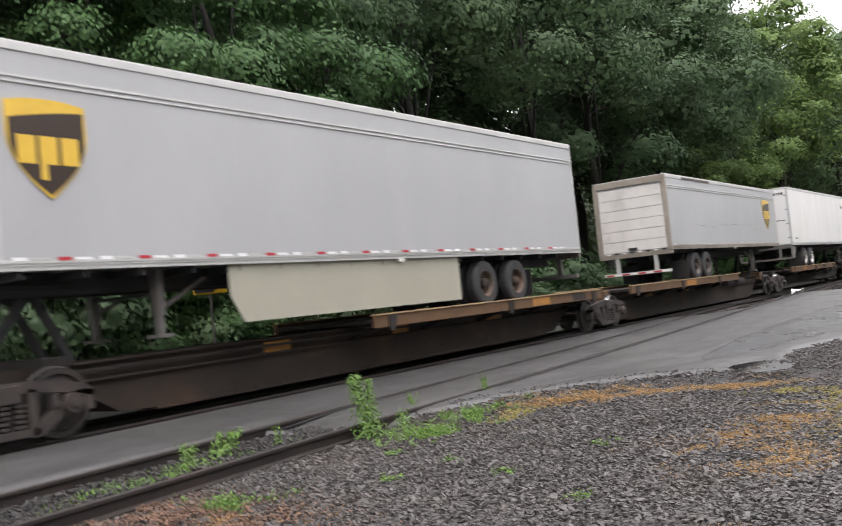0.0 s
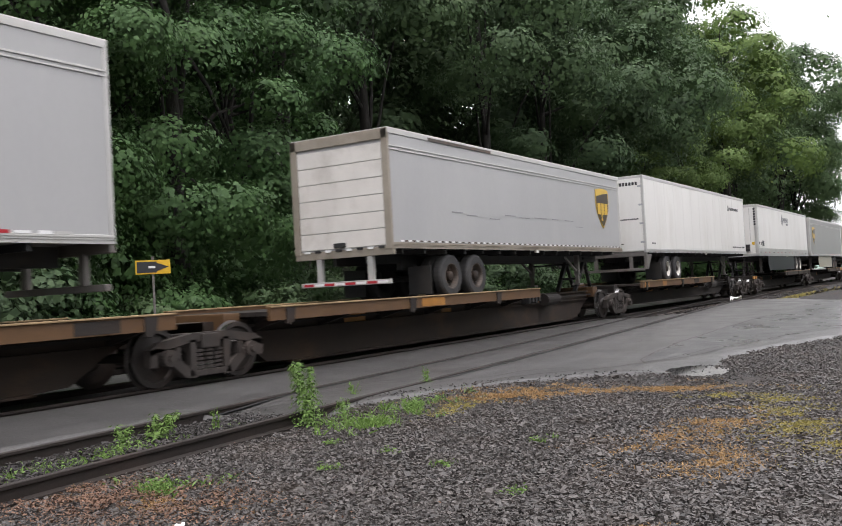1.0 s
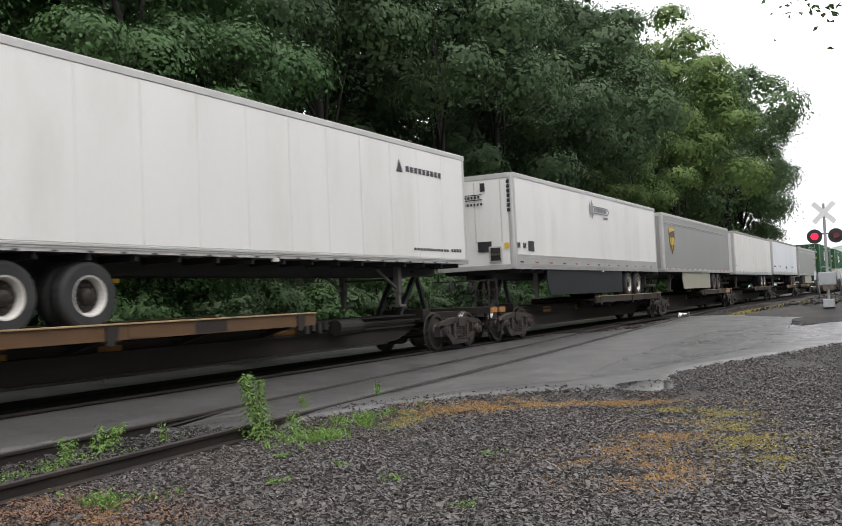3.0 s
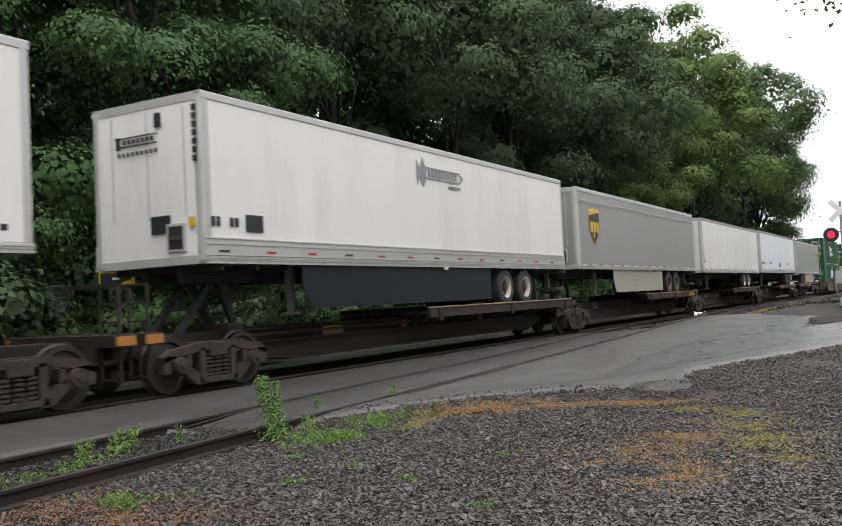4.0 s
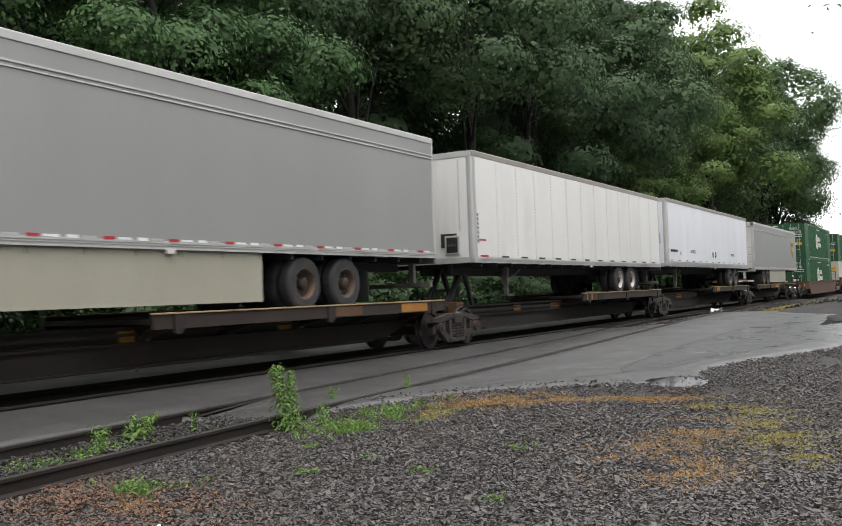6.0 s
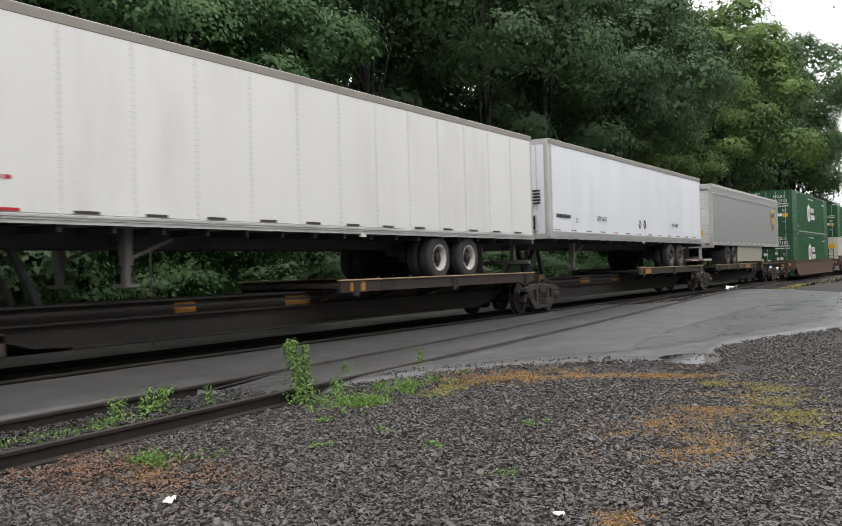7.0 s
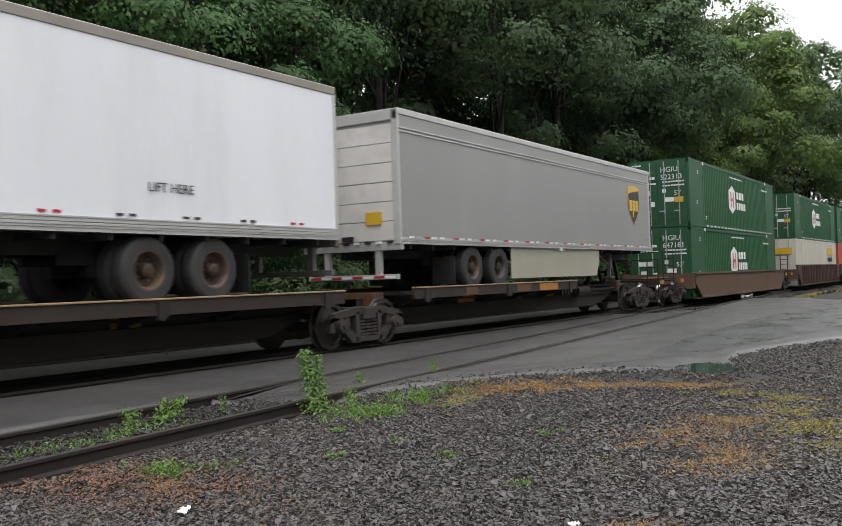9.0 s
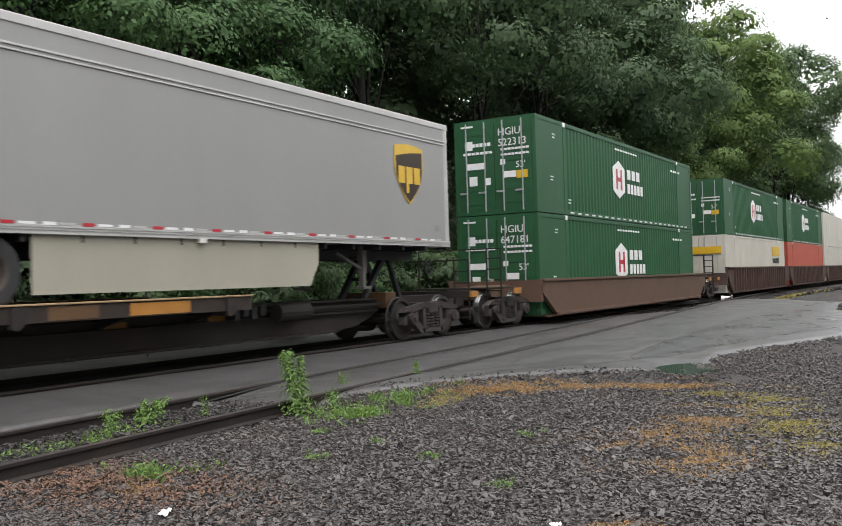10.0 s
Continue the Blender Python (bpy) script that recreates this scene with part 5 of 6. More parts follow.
def tube(bm, pts, radii, seg=8):
    rings = []
    for i, (p, r) in enumerate(zip(pts, radii)):
        d = (pts[min(i + 1, len(pts) - 1)] - pts[max(i - 1, 0)]).normalized()
        u = d.cross(Vector((0.3, 1, 0.1))).normalized()
        v = d.cross(u)
        rings.append([bm.verts.new(p + u * r * math.cos(2 * math.pi * k / seg) + v * r * math.sin(2 * math.pi * k / seg)) for k in range(seg)])
    for a, b in zip(rings, rings[1:]):
        for k in range(seg):
            bm.faces.new((a[k], a[(k + 1) % seg], b[(k + 1) % seg], b[k]))
    bm.faces.new(rings[-1])
    return bm


def tree(seed, height, radii, centre_z, material, label, lobes=44, tufts=40, per=14, lobe_r=1.7, leaf=0.2, low=-0.75, trunk_r=0.28, spread=0.3):
    rng = np.random.default_rng(seed)
    e = thing("tree", (0, 0, 0), label, "tree", "trees behind the train")
    C, outer, inner = crown_points(rng, radii, lobes, tufts, per, lobe_r, low, spread)
    off = np.array([0, 0, centre_z])
    top = Vector((rng.normal() * 0.4, rng.normal() * 0.4, centre_z + radii[2] * 0.5))
    bm = B()
    pts = [Vector((0, 0, -0.4)).lerp(top, k / 6) + Vector((rng.normal() * 0.15, rng.normal() * 0.15, 0)) for k in range(7)]
    tube(bm, pts, [trunk_r * (1.25 - 0.17 * k) for k in range(7)])
    for k in range(0, lobes, 4):
        c = Vector(C[k] * 0.85 + off)
        s = pts[2 + k // 4 % 4]
        mid = s.lerp(c, 0.5) + Vector((0, 0, 0.5))
        tube(bm, [s, mid, c], [trunk_r * 0.35, trunk_r * 0.2, 0.03], 6)
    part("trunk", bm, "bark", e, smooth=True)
    foliage(rng, "crown", outer, inner, leaf, off, material, e)
    return e


def put(proto, x, y, z, turn, scale):
    c = copy_thing(proto, Matrix.LocRotScale((x, y, z), Euler((0, 0, radians(turn))), None))
    c.scale = (scale,) * 3
    return c


LOW = tree(6, 22, (5.4, 5.0, 8.0), 12.5, "leaf", "tall tree deeper in the woods", 30, 44, 9, 2.1, 0.28, spread=0.4)
HIGH = tree(7, 24, (5.8, 5.2, 6.4), 15.0, "leaf", "tall tree with a high dark crown over a shaded hollow", 26, 72, 14, 1.9, 0.165)
TREES = [
    tree(1, 20, (5.2, 4.8, 7.5), 12.0, "leaf", "tall broadleaf tree with a dense dark green crown", 30, 68, 14, 1.8, 0.175),
    tree(2, 18, (4.6, 4.4, 6.5), 10.5, "leaf", "broadleaf tree with rounded dark boughs", 28, 64, 14, 1.65, 0.165, -0.9),
    tree(3, 22, (5.6, 5.0, 8.5), 13.0, "leaf", "large maple-like tree with an uneven crown", 32, 70, 14, 1.95, 0.175)]
VINE = tree(4, 16, (3.6, 2.8, 7.5), 6.8, "vine", "tree overgrown with bright green vines to the ground", 40, 74, 16, 1.2, 0.115, -1.0, spread=0.2)
# lighter yellow-green leaf colour carries part of this tree's lit look
YELLOW = tree(5, 18, (4.2, 4.0, 6.5), 11.0, "yleaf", "yellow-green tree, lit look put into its lighter leaf colour", 28, 64, 14, 1.6, 0.175)

rngt = np.random.default_rng(11)


def place_first(proto, x, y, z, turn, scale):
    proto.matrix_basis = Matrix.LocRotScale((x, y, z), Euler((0, 0, radians(turn))), None)
    proto.scale = (scale,) * 3


# front row along the far side of the track, then the rows behind
FRONT = [(1, 4.0, 19.5, 1.0), (0, 9.0, 21.0, 1.05), (3, 25.5, 21.5, 0.95), (3, 33.0, 23.0, 1.05), (3, 40.5, 21.0, 1.0), (0, 47.0, 20.5, 1.05),
         (2, 54.0, 19.5, 1.12), (1, 59.5, 21.0, 1.42), (0, 70.0, 24.5, 1.36), (2, 92.0, 20.5, 1.25), (0, 105.5, 18.5, 1.47), (2, 119.0, 19.8, 1.25), (1, 112.0, 18.2, 1.12), (0, 78.0, 25.0, 1.2), (2, 86.0, 24.0, 1.2), (0, 96.0, 26.0, 1.25)]
BACK = [(2, -2, 27, 1.1), (0, 7, 29, 1.1), (1, 15, 27, 1.2), (2, 23, 30, 1.15), (0, 32, 31, 1.2), (1, 41, 29, 1.2), (2, 52, 30, 1.15), (0, 63, 29, 1.2), (2, 75, 28, 1.2), (1, 88, 29, 1.3), (0, 102, 28, 1.35), (2, 116, 27, 1.35), (0, 130, 27, 1.35)]
used = set()
TREES += [HIGH, LOW]
for k, x, y, s in FRONT + [(4, x, y, s) for _, x, y, s in BACK]:
    f = place_first if k not in used else put
    used.add(k)
    f(TREES[k], x, y, ground_h(x, y), rngt.uniform(0, 360), s)
place_first(VINE, 17.0, 18.2, 0.0, 20, 1.0)
put(VINE, 12.5, 18.2, 0.0, 140, 0.95)
put(VINE, 21.0, 19.4, 0.0, 250, 1.05)
put(VINE, 6.5, 18.2, 0.0, 80, 0.8)
place_first(YELLOW, 82.0, 18.8, 0.0, 0, 1.42)
put(YELLOW, 66.5, 18.4, 0.0, 200, 0.8)
put(YELLOW, 56.0, 17.8, 0.0, 60, 0.55)


def shrub(seed, material, label):
    rng = np.random.default_rng(seed)
    e = thing("shrub", (0, 0, 0), label, "shrub", "shrubs beyond the track")
    C, outer, inner = crown_points(rng, (1.4, 1.0, 1.1), 16, 22, 9, 0.6, -0.3, 0.16)
    bm = B()
    for k in range(8):
        c = Vector(C[k]) + Vector((0, 0, 1.1))
        part("stem", tube(B(), [Vector((0, 0, -0.2)), c * 0.5 + Vector((0, 0, 0.2)), c], [0.035, 0.025, 0.01], 5), "bark", e)
    foliage(rng, "foliage", outer, inner, 0.11, np.array([0, 0, 1.1]), material, e)
    return e


SH = [shrub(21, "vine", "leafy green shrub at the edge of the woods"), shrub(22, "leaf", "dark green shrub at the edge of the woods")]
for i in range(34):
    x = 5 + i * 1.75 + rngt.uniform(-0.5, 0.5)
    y = rngt.uniform(14.8, 16.4) + (0.9 if 9 < x < 15 else 0) + (4.0 if x > 19 else 0)
    (place_first if i < 2 else put)(SH[i % 2], x, y, ground_h(x, y), rngt.uniform(0, 360), rngt.uniform(0.75, 1.35))

for i in range(8):
    x = 64 + i * 6.4 + rngt.uniform(-1, 1)
    y = rngt.uniform(17.6, 19.0)
    put(SH[i % 2], x, y, ground_h(x, y) - 0.2, rngt.uniform(0, 360), rngt.uniform(2.2, 2.9))

for x, y, turn, s in ((101.0, 19.5, 40, 3.2), (107.0, 19.6, 110, 3.2), (113.0, 19.8, 200, 3.2), (116.5, 19.4, 300, 3.0)):
    put(SH[1], x, y, ground_h(x, y) - 0.2, turn, s)

# deep woods that close the view behind the trees
rng = np.random.default_rng(31)
n = 62000
P = np.stack([rng.uniform(-40, 190, n), rng.uniform(34, 40, n), rng.uniform(0, 21, n)], 1)
woods = quads_obj("deep_woods", leaves(rng, P, np.stack([rng.normal(size=n) * 0.5, -np.ones(n), rng.uniform(0, 1.2, n)], 1), 0.6), "leaf")
tagged(woods, "deep dark woods behind the front trees", "woods", kind="stuff")
n = 9000
P = np.stack([rng.uniform(0, 135, n), rng.uniform(17, 33, n), np.zeros(n)], 1)
P[:, 2] = [ground_h(a, b) + 0.15 for a, b in P[:, :2]]
tagged(quads_obj("undergrowth", leaves(rng, P, rng.normal(size=(n, 3)) * 0.6 + np.array([0, -0.4, 1]), 0.3), "leaf"), "low dark undergrowth on the forest floor", "undergrowth", kind="stuff")

# unseen woods added behind and beside the camera to hold back skylight
n = 40000
P = np.stack([rng.uniform(-6, 190, n), rng.uniform(-17, -9.5, n), rng.uniform(0, 17, n) ** 1.0], 1)
P[:, 2] *= 0.75 + 0.25 * np.sin(P[:, 0] * 0.55)
tagged(quads_obj("roadside_woods", leaves(rng, P, rng.normal(size=(n, 3)) * 0.6 + np.array([0, 1, 0.5]), 0.75), "leaf"), "unseen woods added behind the camera to block skylight", "woods", kind="stuff")
# added dark green backdrop that blocks the sky showing between the trees
slope = grid_obj("wooded_slope", steps((-60, 220, 7)), [41, 44, 50, 60, 80], lambda x, y: (0, 12, 19, 23, 24)[[41, 44, 50, 60, 80].index(y)] * (0.9 + 0.15 * noise.noise((x * 0.06, 0, 6))), "forest")
tagged(slope, "dark backdrop slope added to close sky gaps behind the trees", "slope", kind="structure")

# far wooded hill beyond the crossing, haze painted into its pale colour
def hill_h(x, y):
    return -2 + 20 * math.exp(-((y + 10) / 90) ** 2) * smooth(330, 420, x) + 2.5 * noise.noise((x * 0.05, y * 0.05, 2))


hill = grid_obj("distant_hill", steps((320, 600, 10)), steps((-220, 160, 6)), hill_h, "far")
tagged(hill, "wooded hill far beyond the crossing, haze in its colour", "hill", kind="structure")


# ---- overhanging branch of a tree beside the camera ----
def near_tree():
    rng = np.random.default_rng(41)
    e = thing("roadside_tree", (13.5, -3.6, -0.15), "roadside tree whose leafy branch hangs into view", "tree")
    bm = B()
    tube(bm, [Vector((0, 0, -0.2)), Vector((0.1, 0.1, 2)), Vector((0, 0.2, 4.2)), Vector((0.1, 0.3, 6.5))], [0.22, 0.18, 0.15, 0.08], 10)
    limb = [Vector((0, 0.2, 4.4)), Vector((-0.8, 2.0, 5.6)), Vector((-1.5, 3.6, 5.7)), Vector((-1.9, 4.6, 5.2))]
    tube(bm, limb, [0.09, 0.06, 0.04, 0.012], 7)
    part("trunk", bm, "bark", e, smooth=True)
    Ps = []
    for a, b, n, r in ((1, 2, 500, 0.38), (2, 3, 420, 0.2)):
        for _ in range(n):
            p = limb[a].lerp(limb[b], rng.uniform(0, 1))
            Ps.append((p.x + rng.normal() * r, p.y + rng.normal() * r, p.z - abs(rng.normal()) * r * 1.2))
    P = np.array(Ps)
    quads_obj("foliage", leaves(rng, P, rng.normal(size=P.shape) + np.array([0, 0, 0.6]), 0.085, 0.3), "leaf", e)


near_tree()


# ---- weeds, dry grass, leaf litter ----
def blades(rng, centres, per, height, spread, width, lean=0.5):
    n = len(centres) * per
    C = np.repeat(np.array(centres), per, axis=0)
    base = C[:, :3] + np.concatenate([rng.normal(size=(n, 2)) * spread, np.zeros((n, 1))], 1)
    h = (height * rng.uniform(0.4, 1.2, n))[:, None]
    d = rng.normal(size=(n, 3)) * lean
    d[:, 2] = 1
    d /= np.linalg.norm(d, axis=1, keepdims=True)
    s = np.cross(d, rng.normal(size=(n, 3)))
    s /= np.linalg.norm(s, axis=1, keepdims=True)
    V = np.empty((n, 4, 3))
    w = width
    V[:, 0] = base - s * w
    V[:, 1] = base + s * w
    V[:, 2] = base + d * h * 0.6 + s * w * 0.8
    V[:, 3] = base + d * h + np.concatenate([d[:, :2], np.zeros((n, 1))], 1) * h * 0.3
    return V


def weed(x, y, z, h, seed, n=150, r=0.16, label="tall leafy green weed beside the rail"):
    rng = np.random.default_rng(seed)
    e = thing("weed", (x, y, z), label, "weed", "weeds along the siding")
    bm = B()
    stems = []
    for k in range(3 if h > 0.4 else 4):
        top = Vector((rng.normal() * r * 0.5, rng.normal() * r * 0.5, h * rng.uniform(0.75, 1.0)))
        stems.append(top)
        tube(bm, [Vector((rng.normal() * 0.02, rng.normal() * 0.02, -0.03)), top * 0.5 + Vector((rng.normal() * 0.02, 0, 0)), top], [0.008, 0.006, 0.003], 5)
    part("stem", bm, "weed", e)
    P, N = [], []
    for _ in range(n):
        u = rng.uniform(0.05, 1.0)
        s = stems[rng.integers(len(stems))] * u
        rad = r * (1.45 - 1.5 * u + 0.45 * u ** 6) * rng.uniform(0.15, 1)
        a = rng.uniform(0, 2 * math.pi)
        P.append((s.x + rad * math.cos(a), s.y + rad * math.sin(a), s.z + rng.normal() * 0.02))
        N.append((math.cos(a) * 0.7, math.sin(a) * 0.7, 0.8))
    quads_obj("foliage", leaves(rng, np.array(P), np.array(N), 0.052 if h > 0.4 else 0.042, 0.2), "weed", e)
    return e


GZ = -0.16
weed(8.55, 7.02, GZ, 0.9, 51, 1300, 0.21)
weed(10.4, 7.75, -0.05, 0.22, 52, 90, 0.1, "small green weed growing by the rail")
weed(11.9, 7.45, -0.05, 0.26, 53, 110, 0.12, "small green weed growing by the rail")
weed(7.9, 7.95, GZ, 0.3, 54, 60, 0.09, "small green weed between the rails")
weed(7.1, 8.15, GZ, 0.42, 55, 480, 0.2, "bushy green weed between the rails")
weed(6.6, 8.05, GZ, 0.3, 56, 220, 0.2, "bushy green weed between the rails")
weed(8.9, 6.75, GZ, 0.3, 57, 260, 0.26, "low green weed beside the rail")
rng = np.random.default_rng(61)


def tufts(name, cx, cy, rx, ry, count, per, height, material, label, spread=0.05, width=0.006, lean=0.5, leafy=False, turn=0.0, z=None):
    a = rng.uniform(0, 2 * math.pi, count * 2)
    r = np.abs(rng.normal(0, 0.7, count * 2))
    u, v = rx * r * np.cos(a), ry * r * np.sin(a)
    ct, st = math.cos(turn), math.sin(turn)
    xs, ys = cx + u * ct - v * st, cy + u * st + v * ct
    # growth is patchy: keep the best half by a slow and a quick noise
    g = np.array([noise.noise((p * 1.7, q * 1.7, 2)) + 0.7 * noise.noise((p * 6, q * 6, 5)) for p, q in zip(xs, ys)])
    best = np.argsort(-g)[:count]
    xs, ys = xs[best], ys[best]
    zs = np.array([(ground_h(p, q) if z is None else z) + 0.015 for p, q in zip(xs, ys)])
    C = np.stack([xs, ys, zs], 1)
    V = blades(rng, C, per, height, spread, width, lean)
    if leafy:
        P = np.repeat(C, per, axis=0) + rng.normal(size=(count * per, 3)) * np.array([spread, spread, height * 0.3]) + np.array([0, 0, height * 0.5])
        V = np.concatenate([V, leaves(rng, P, rng.normal(size=P.shape) * 0.6 + np.array([0, 0, 1]), 0.034, 0.24)])
    tagged(quads_obj(name, V, material), label, "grass", kind="stuff")


tufts("weed_patch", 8.85, 6.35, 0.7, 0.28, 60, 8, 0.12, "weed", "low bright green weeds in the gravel", 0.06, 0.008, 0.7, True)
tufts("weed_patch", 10.0, 6.4, 0.8, 0.3, 34, 8, 0.12, "weed", "low bright green weeds in the gravel", 0.06, 0.008, 0.7, True)
tufts("weed_patch", 5.9, 7.85, 1.1, 0.22, 55, 8, 0.12, "weed", "low green weeds between the siding rails", 0.06, 0.008, 0.7, True)
tufts("weed_patch", 5.35, 6.05, 0.5, 0.45, 24, 8, 0.1, "weed", "sparse green weeds in leaf litter", 0.06, 0.007, 0.7, True)
STRIP = "orange dry grass at the edge of the asphalt"
DRY = "patch of dry orange grass in the gravel"
MOSS = "yellow-green mossy grass in the gravel"
for cx, cy, rx, ry, count, turn in ((11.3, 5.75, 0.9, 0.35, 420, -0.9), (12.1, 5.1, 0.9, 0.3, 400, -1.1), (12.6, 3.9, 1.1, 0.3, 460, -1.4)):
    tufts("dry_grass", cx, cy, rx, ry, count, 9, 0.045, "dry", STRIP, 0.06, 0.005, 1.9, turn=turn)
for cx, cy, rx, ry, count in ((9.8, 2.5, 0.8, 0.4, 320), (7.75, 2.0, 0.45, 0.3, 200), (8.7, 2.75, 0.7, 0.35, 150), (5.4, 1.95, 0.3, 0.15, 110), (8.2, 2.3, 1.2, 0.6, 90)):
    tufts("dry_grass", cx, cy, rx, ry, count, 9, 0.04, "dry", DRY, 0.06, 0.005, 1.9)
tufts("dry_grass", 5.0, 5.7, 0.5, 0.9, 170, 7, 0.045, "dry", "dead grass and leaf litter in the gravel", 0.07, 0.005, 1.8)
for cx, cy, rx, ry, count in ((9.8, 1.65, 0.8, 0.35, 240), (8.9, 1.25, 0.7, 0.35, 110), (11.6, 2.2, 0.9, 0.5, 200), (10.6, 1.9, 1.3, 0.7, 130), (10.3, 5.95, 0.7, 0.3, 170), (12.0, 3.0, 0.8, 0.5, 110)):
    tufts("mossy_grass", cx, cy, rx, ry, count, 9, 0.04, "moss", MOSS, 0.06, 0.005, 1.9)
for cx, cy in ((6.5, 5.2), (7.4, 5.0), (6.9, 4.2), (6.2, 3.1), (8.3, 3.9), (7.6, 6.0)):
    tufts("weed_patch", cx, cy, 0.12, 0.1, 5, 6, 0.06, "weed", "tiny green weed sprouting in the gravel", 0.03, 0.005, 0.8, True)
tufts("bank_grass", 44.5, 7.2, 1.5, 1.2, 260, 10, 0.12, "moss", "dry yellow grass on the bank beyond the road", 0.15, 0.012, 0.9)
tufts("bank_grass", 46.0, 4.6, 1.2, 2.0, 260, 10, 0.12, "moss", "dry yellow grass on the bank beyond the road", 0.15, 0.012, 0.9)

# fallen leaves and brown litter: small curled flakes
n = 9000
P = np.stack([rng.normal(4.9, 0.38, n), rng.normal(6.1, 0.75, n), GZ + 0.02 + rng.uniform(0, 0.025, n)], 1)
P2 = np.stack([rng.normal(10.3, 1.2, 900), np.zeros(900), np.full(900, GZ + 0.03)], 1)
P2[:, 1] = 6.9 - 0.25 * (P2[:, 0] - 8.5) + rng.normal(0, 0.2, 900)
P = np.concatenate([P, P2])
P = P[[noise.noise((p * 2.2, q * 2.2, 4)) + 0.8 * noise.noise((p * 7, q * 7, 9)) > -0.15 for p, q, _ in P]]
tagged(quads_obj("leaf_litter", leaves(rng, P, rng.normal(size=P.shape) * 0.35 + np.array([0, 0, 1]), 0.023), "soil"), "reddish brown leaf litter on the gravel", "leaf litter", kind="stuff")


# ---- crushed stone: every stone an angular block ----
def stones(name, n, xr, yr, size, keep, zfun, material, label, seed):
    rng = np.random.default_rng(seed)
    P = np.stack([rng.uniform(*xr, n), rng.uniform(*yr, n)], 1)
    P = P[keep(P)]
    n = len(P)
    cube = np.array([(x, y, z) for z in (-1, 1) for y in (-1, 1) for x in (-1, 1)], float)
    S = size * rng.lognormal(0, 0.3, (n, 1, 1)) * rng.uniform(0.6, 1.2, (n, 1, 3)) * np.array([1.25, 0.85, 0.6])
    V = cube[None] * (1 + rng.uniform(-0.55, 0.15, (n, 8, 3))) * S * 0.5
    a, b = rng.uniform(0, 2 * np.pi, n), rng.normal(0, 0.4, n)
    ca, sa, cb, sb = np.cos(a), np.sin(a), np.cos(b), np.sin(b)
    x, y, z = V[..., 0], V[..., 1], V[..., 2]
    x, z = x * cb[:, None] - z * sb[:, None], x * sb[:, None] + z * cb[:, None]
    x, y = x * ca[:, None] - y * sa[:, None], x * sa[:, None] + y * ca[:, None]
    V = np.stack([x, y, z], -1)
    Z = np.array([zfun(p, q) for p, q in P])
    V += np.concatenate([P, (Z + rng.uniform(-0.004, 0.45 * size + 0.012, n))[:, None]], 1)[:, None]
    F = np.array([(0, 2, 3, 1), (4, 5, 7, 6), (0, 1, 5, 4), (2, 6, 7, 3), (0, 4, 6, 2), (1, 3, 7, 5)])
    faces = (F[None] + 8 * np.arange(n)[:, None, None]).reshape(-1)
    me = bpy.data.meshes.new(name)
    me.vertices.add(n * 8)
    me.vertices.foreach_set("co", V.reshape(-1).astype(np.float32))
    me.loops.add(n * 24)
    me.loops.foreach_set("vertex_index", faces.astype(np.int32))
    me.polygons.add(n * 6)
    me.polygons.foreach_set("loop_start", np.arange(0, n * 24, 4, dtype=np.int32))
    me.update(calc_edges=True)
    me.shade_flat()
    me.materials.append(M[material])
    return tagged(new(name, me), label, "gravel", kind="stuff")


def on_gravel(P):
    edge = np.interp(P[:, 0], [e[0] for e in EDGE], [e[1] for e in EDGE])
    s = 7.42 + TURNOUT * P[:, 0]
    d = np.hypot(P[:, 0], P[:, 1])
    thin = np.random.default_rng(5).uniform(size=len(P)) < (6.5 / np.maximum(d, 6.5)) ** 1.5
    u, v = (P[:, 0] - 14.1) / 0.9, (P[:, 1] - 3.85) / 0.55
    dry = np.hypot(u, v - 0.35 * u) > 0.78
    return dry & (P[:, 1] < np.minimum(edge + 0.05, s - G - 0.1)) & thin & (d < 25) & (d > 3.9) & (P[:, 1] > 0.02 * P[:, 0] - 0.1)


stones("crushed_stone", 360000, (2.0, 25.0), (-0.4, 7.4), 0.029, on_gravel, ground_h, "stone", "loose dark grey crushed stone, wet", 71)


def between(P):
    s = 7.42 + TURNOUT * P[:, 0]
    return (np.abs(P[:, 1] - s) < G - 0.08) & (P[:, 0] < 9.5 + 0.5 * np.sin(P[:, 1] * 9))


stones("track_ballast", 9000, (2.0, 10.0), (6.8, 9.0), 0.032, between, lambda x, y: -0.118, "oldballast", "dirty ballast between the siding rails", 72)
stones("track_ballast", 5000, (43.2, 75), (-2, 9.0), 0.14, lambda P: P[:, 1] > -10, ground_h, "oldballast", "grey ballast on the bank beyond the road", 73)


def by_main(P):
    top = np.array([road_top(x) for x in P[:, 0]])
    return P[:, 1] > np.where(P[:, 0] < 42.8, top + 0.05, 8.5)


def ballast_h(x, y):
    return -0.06 + 0.02 * noise.noise((x, y, 4))


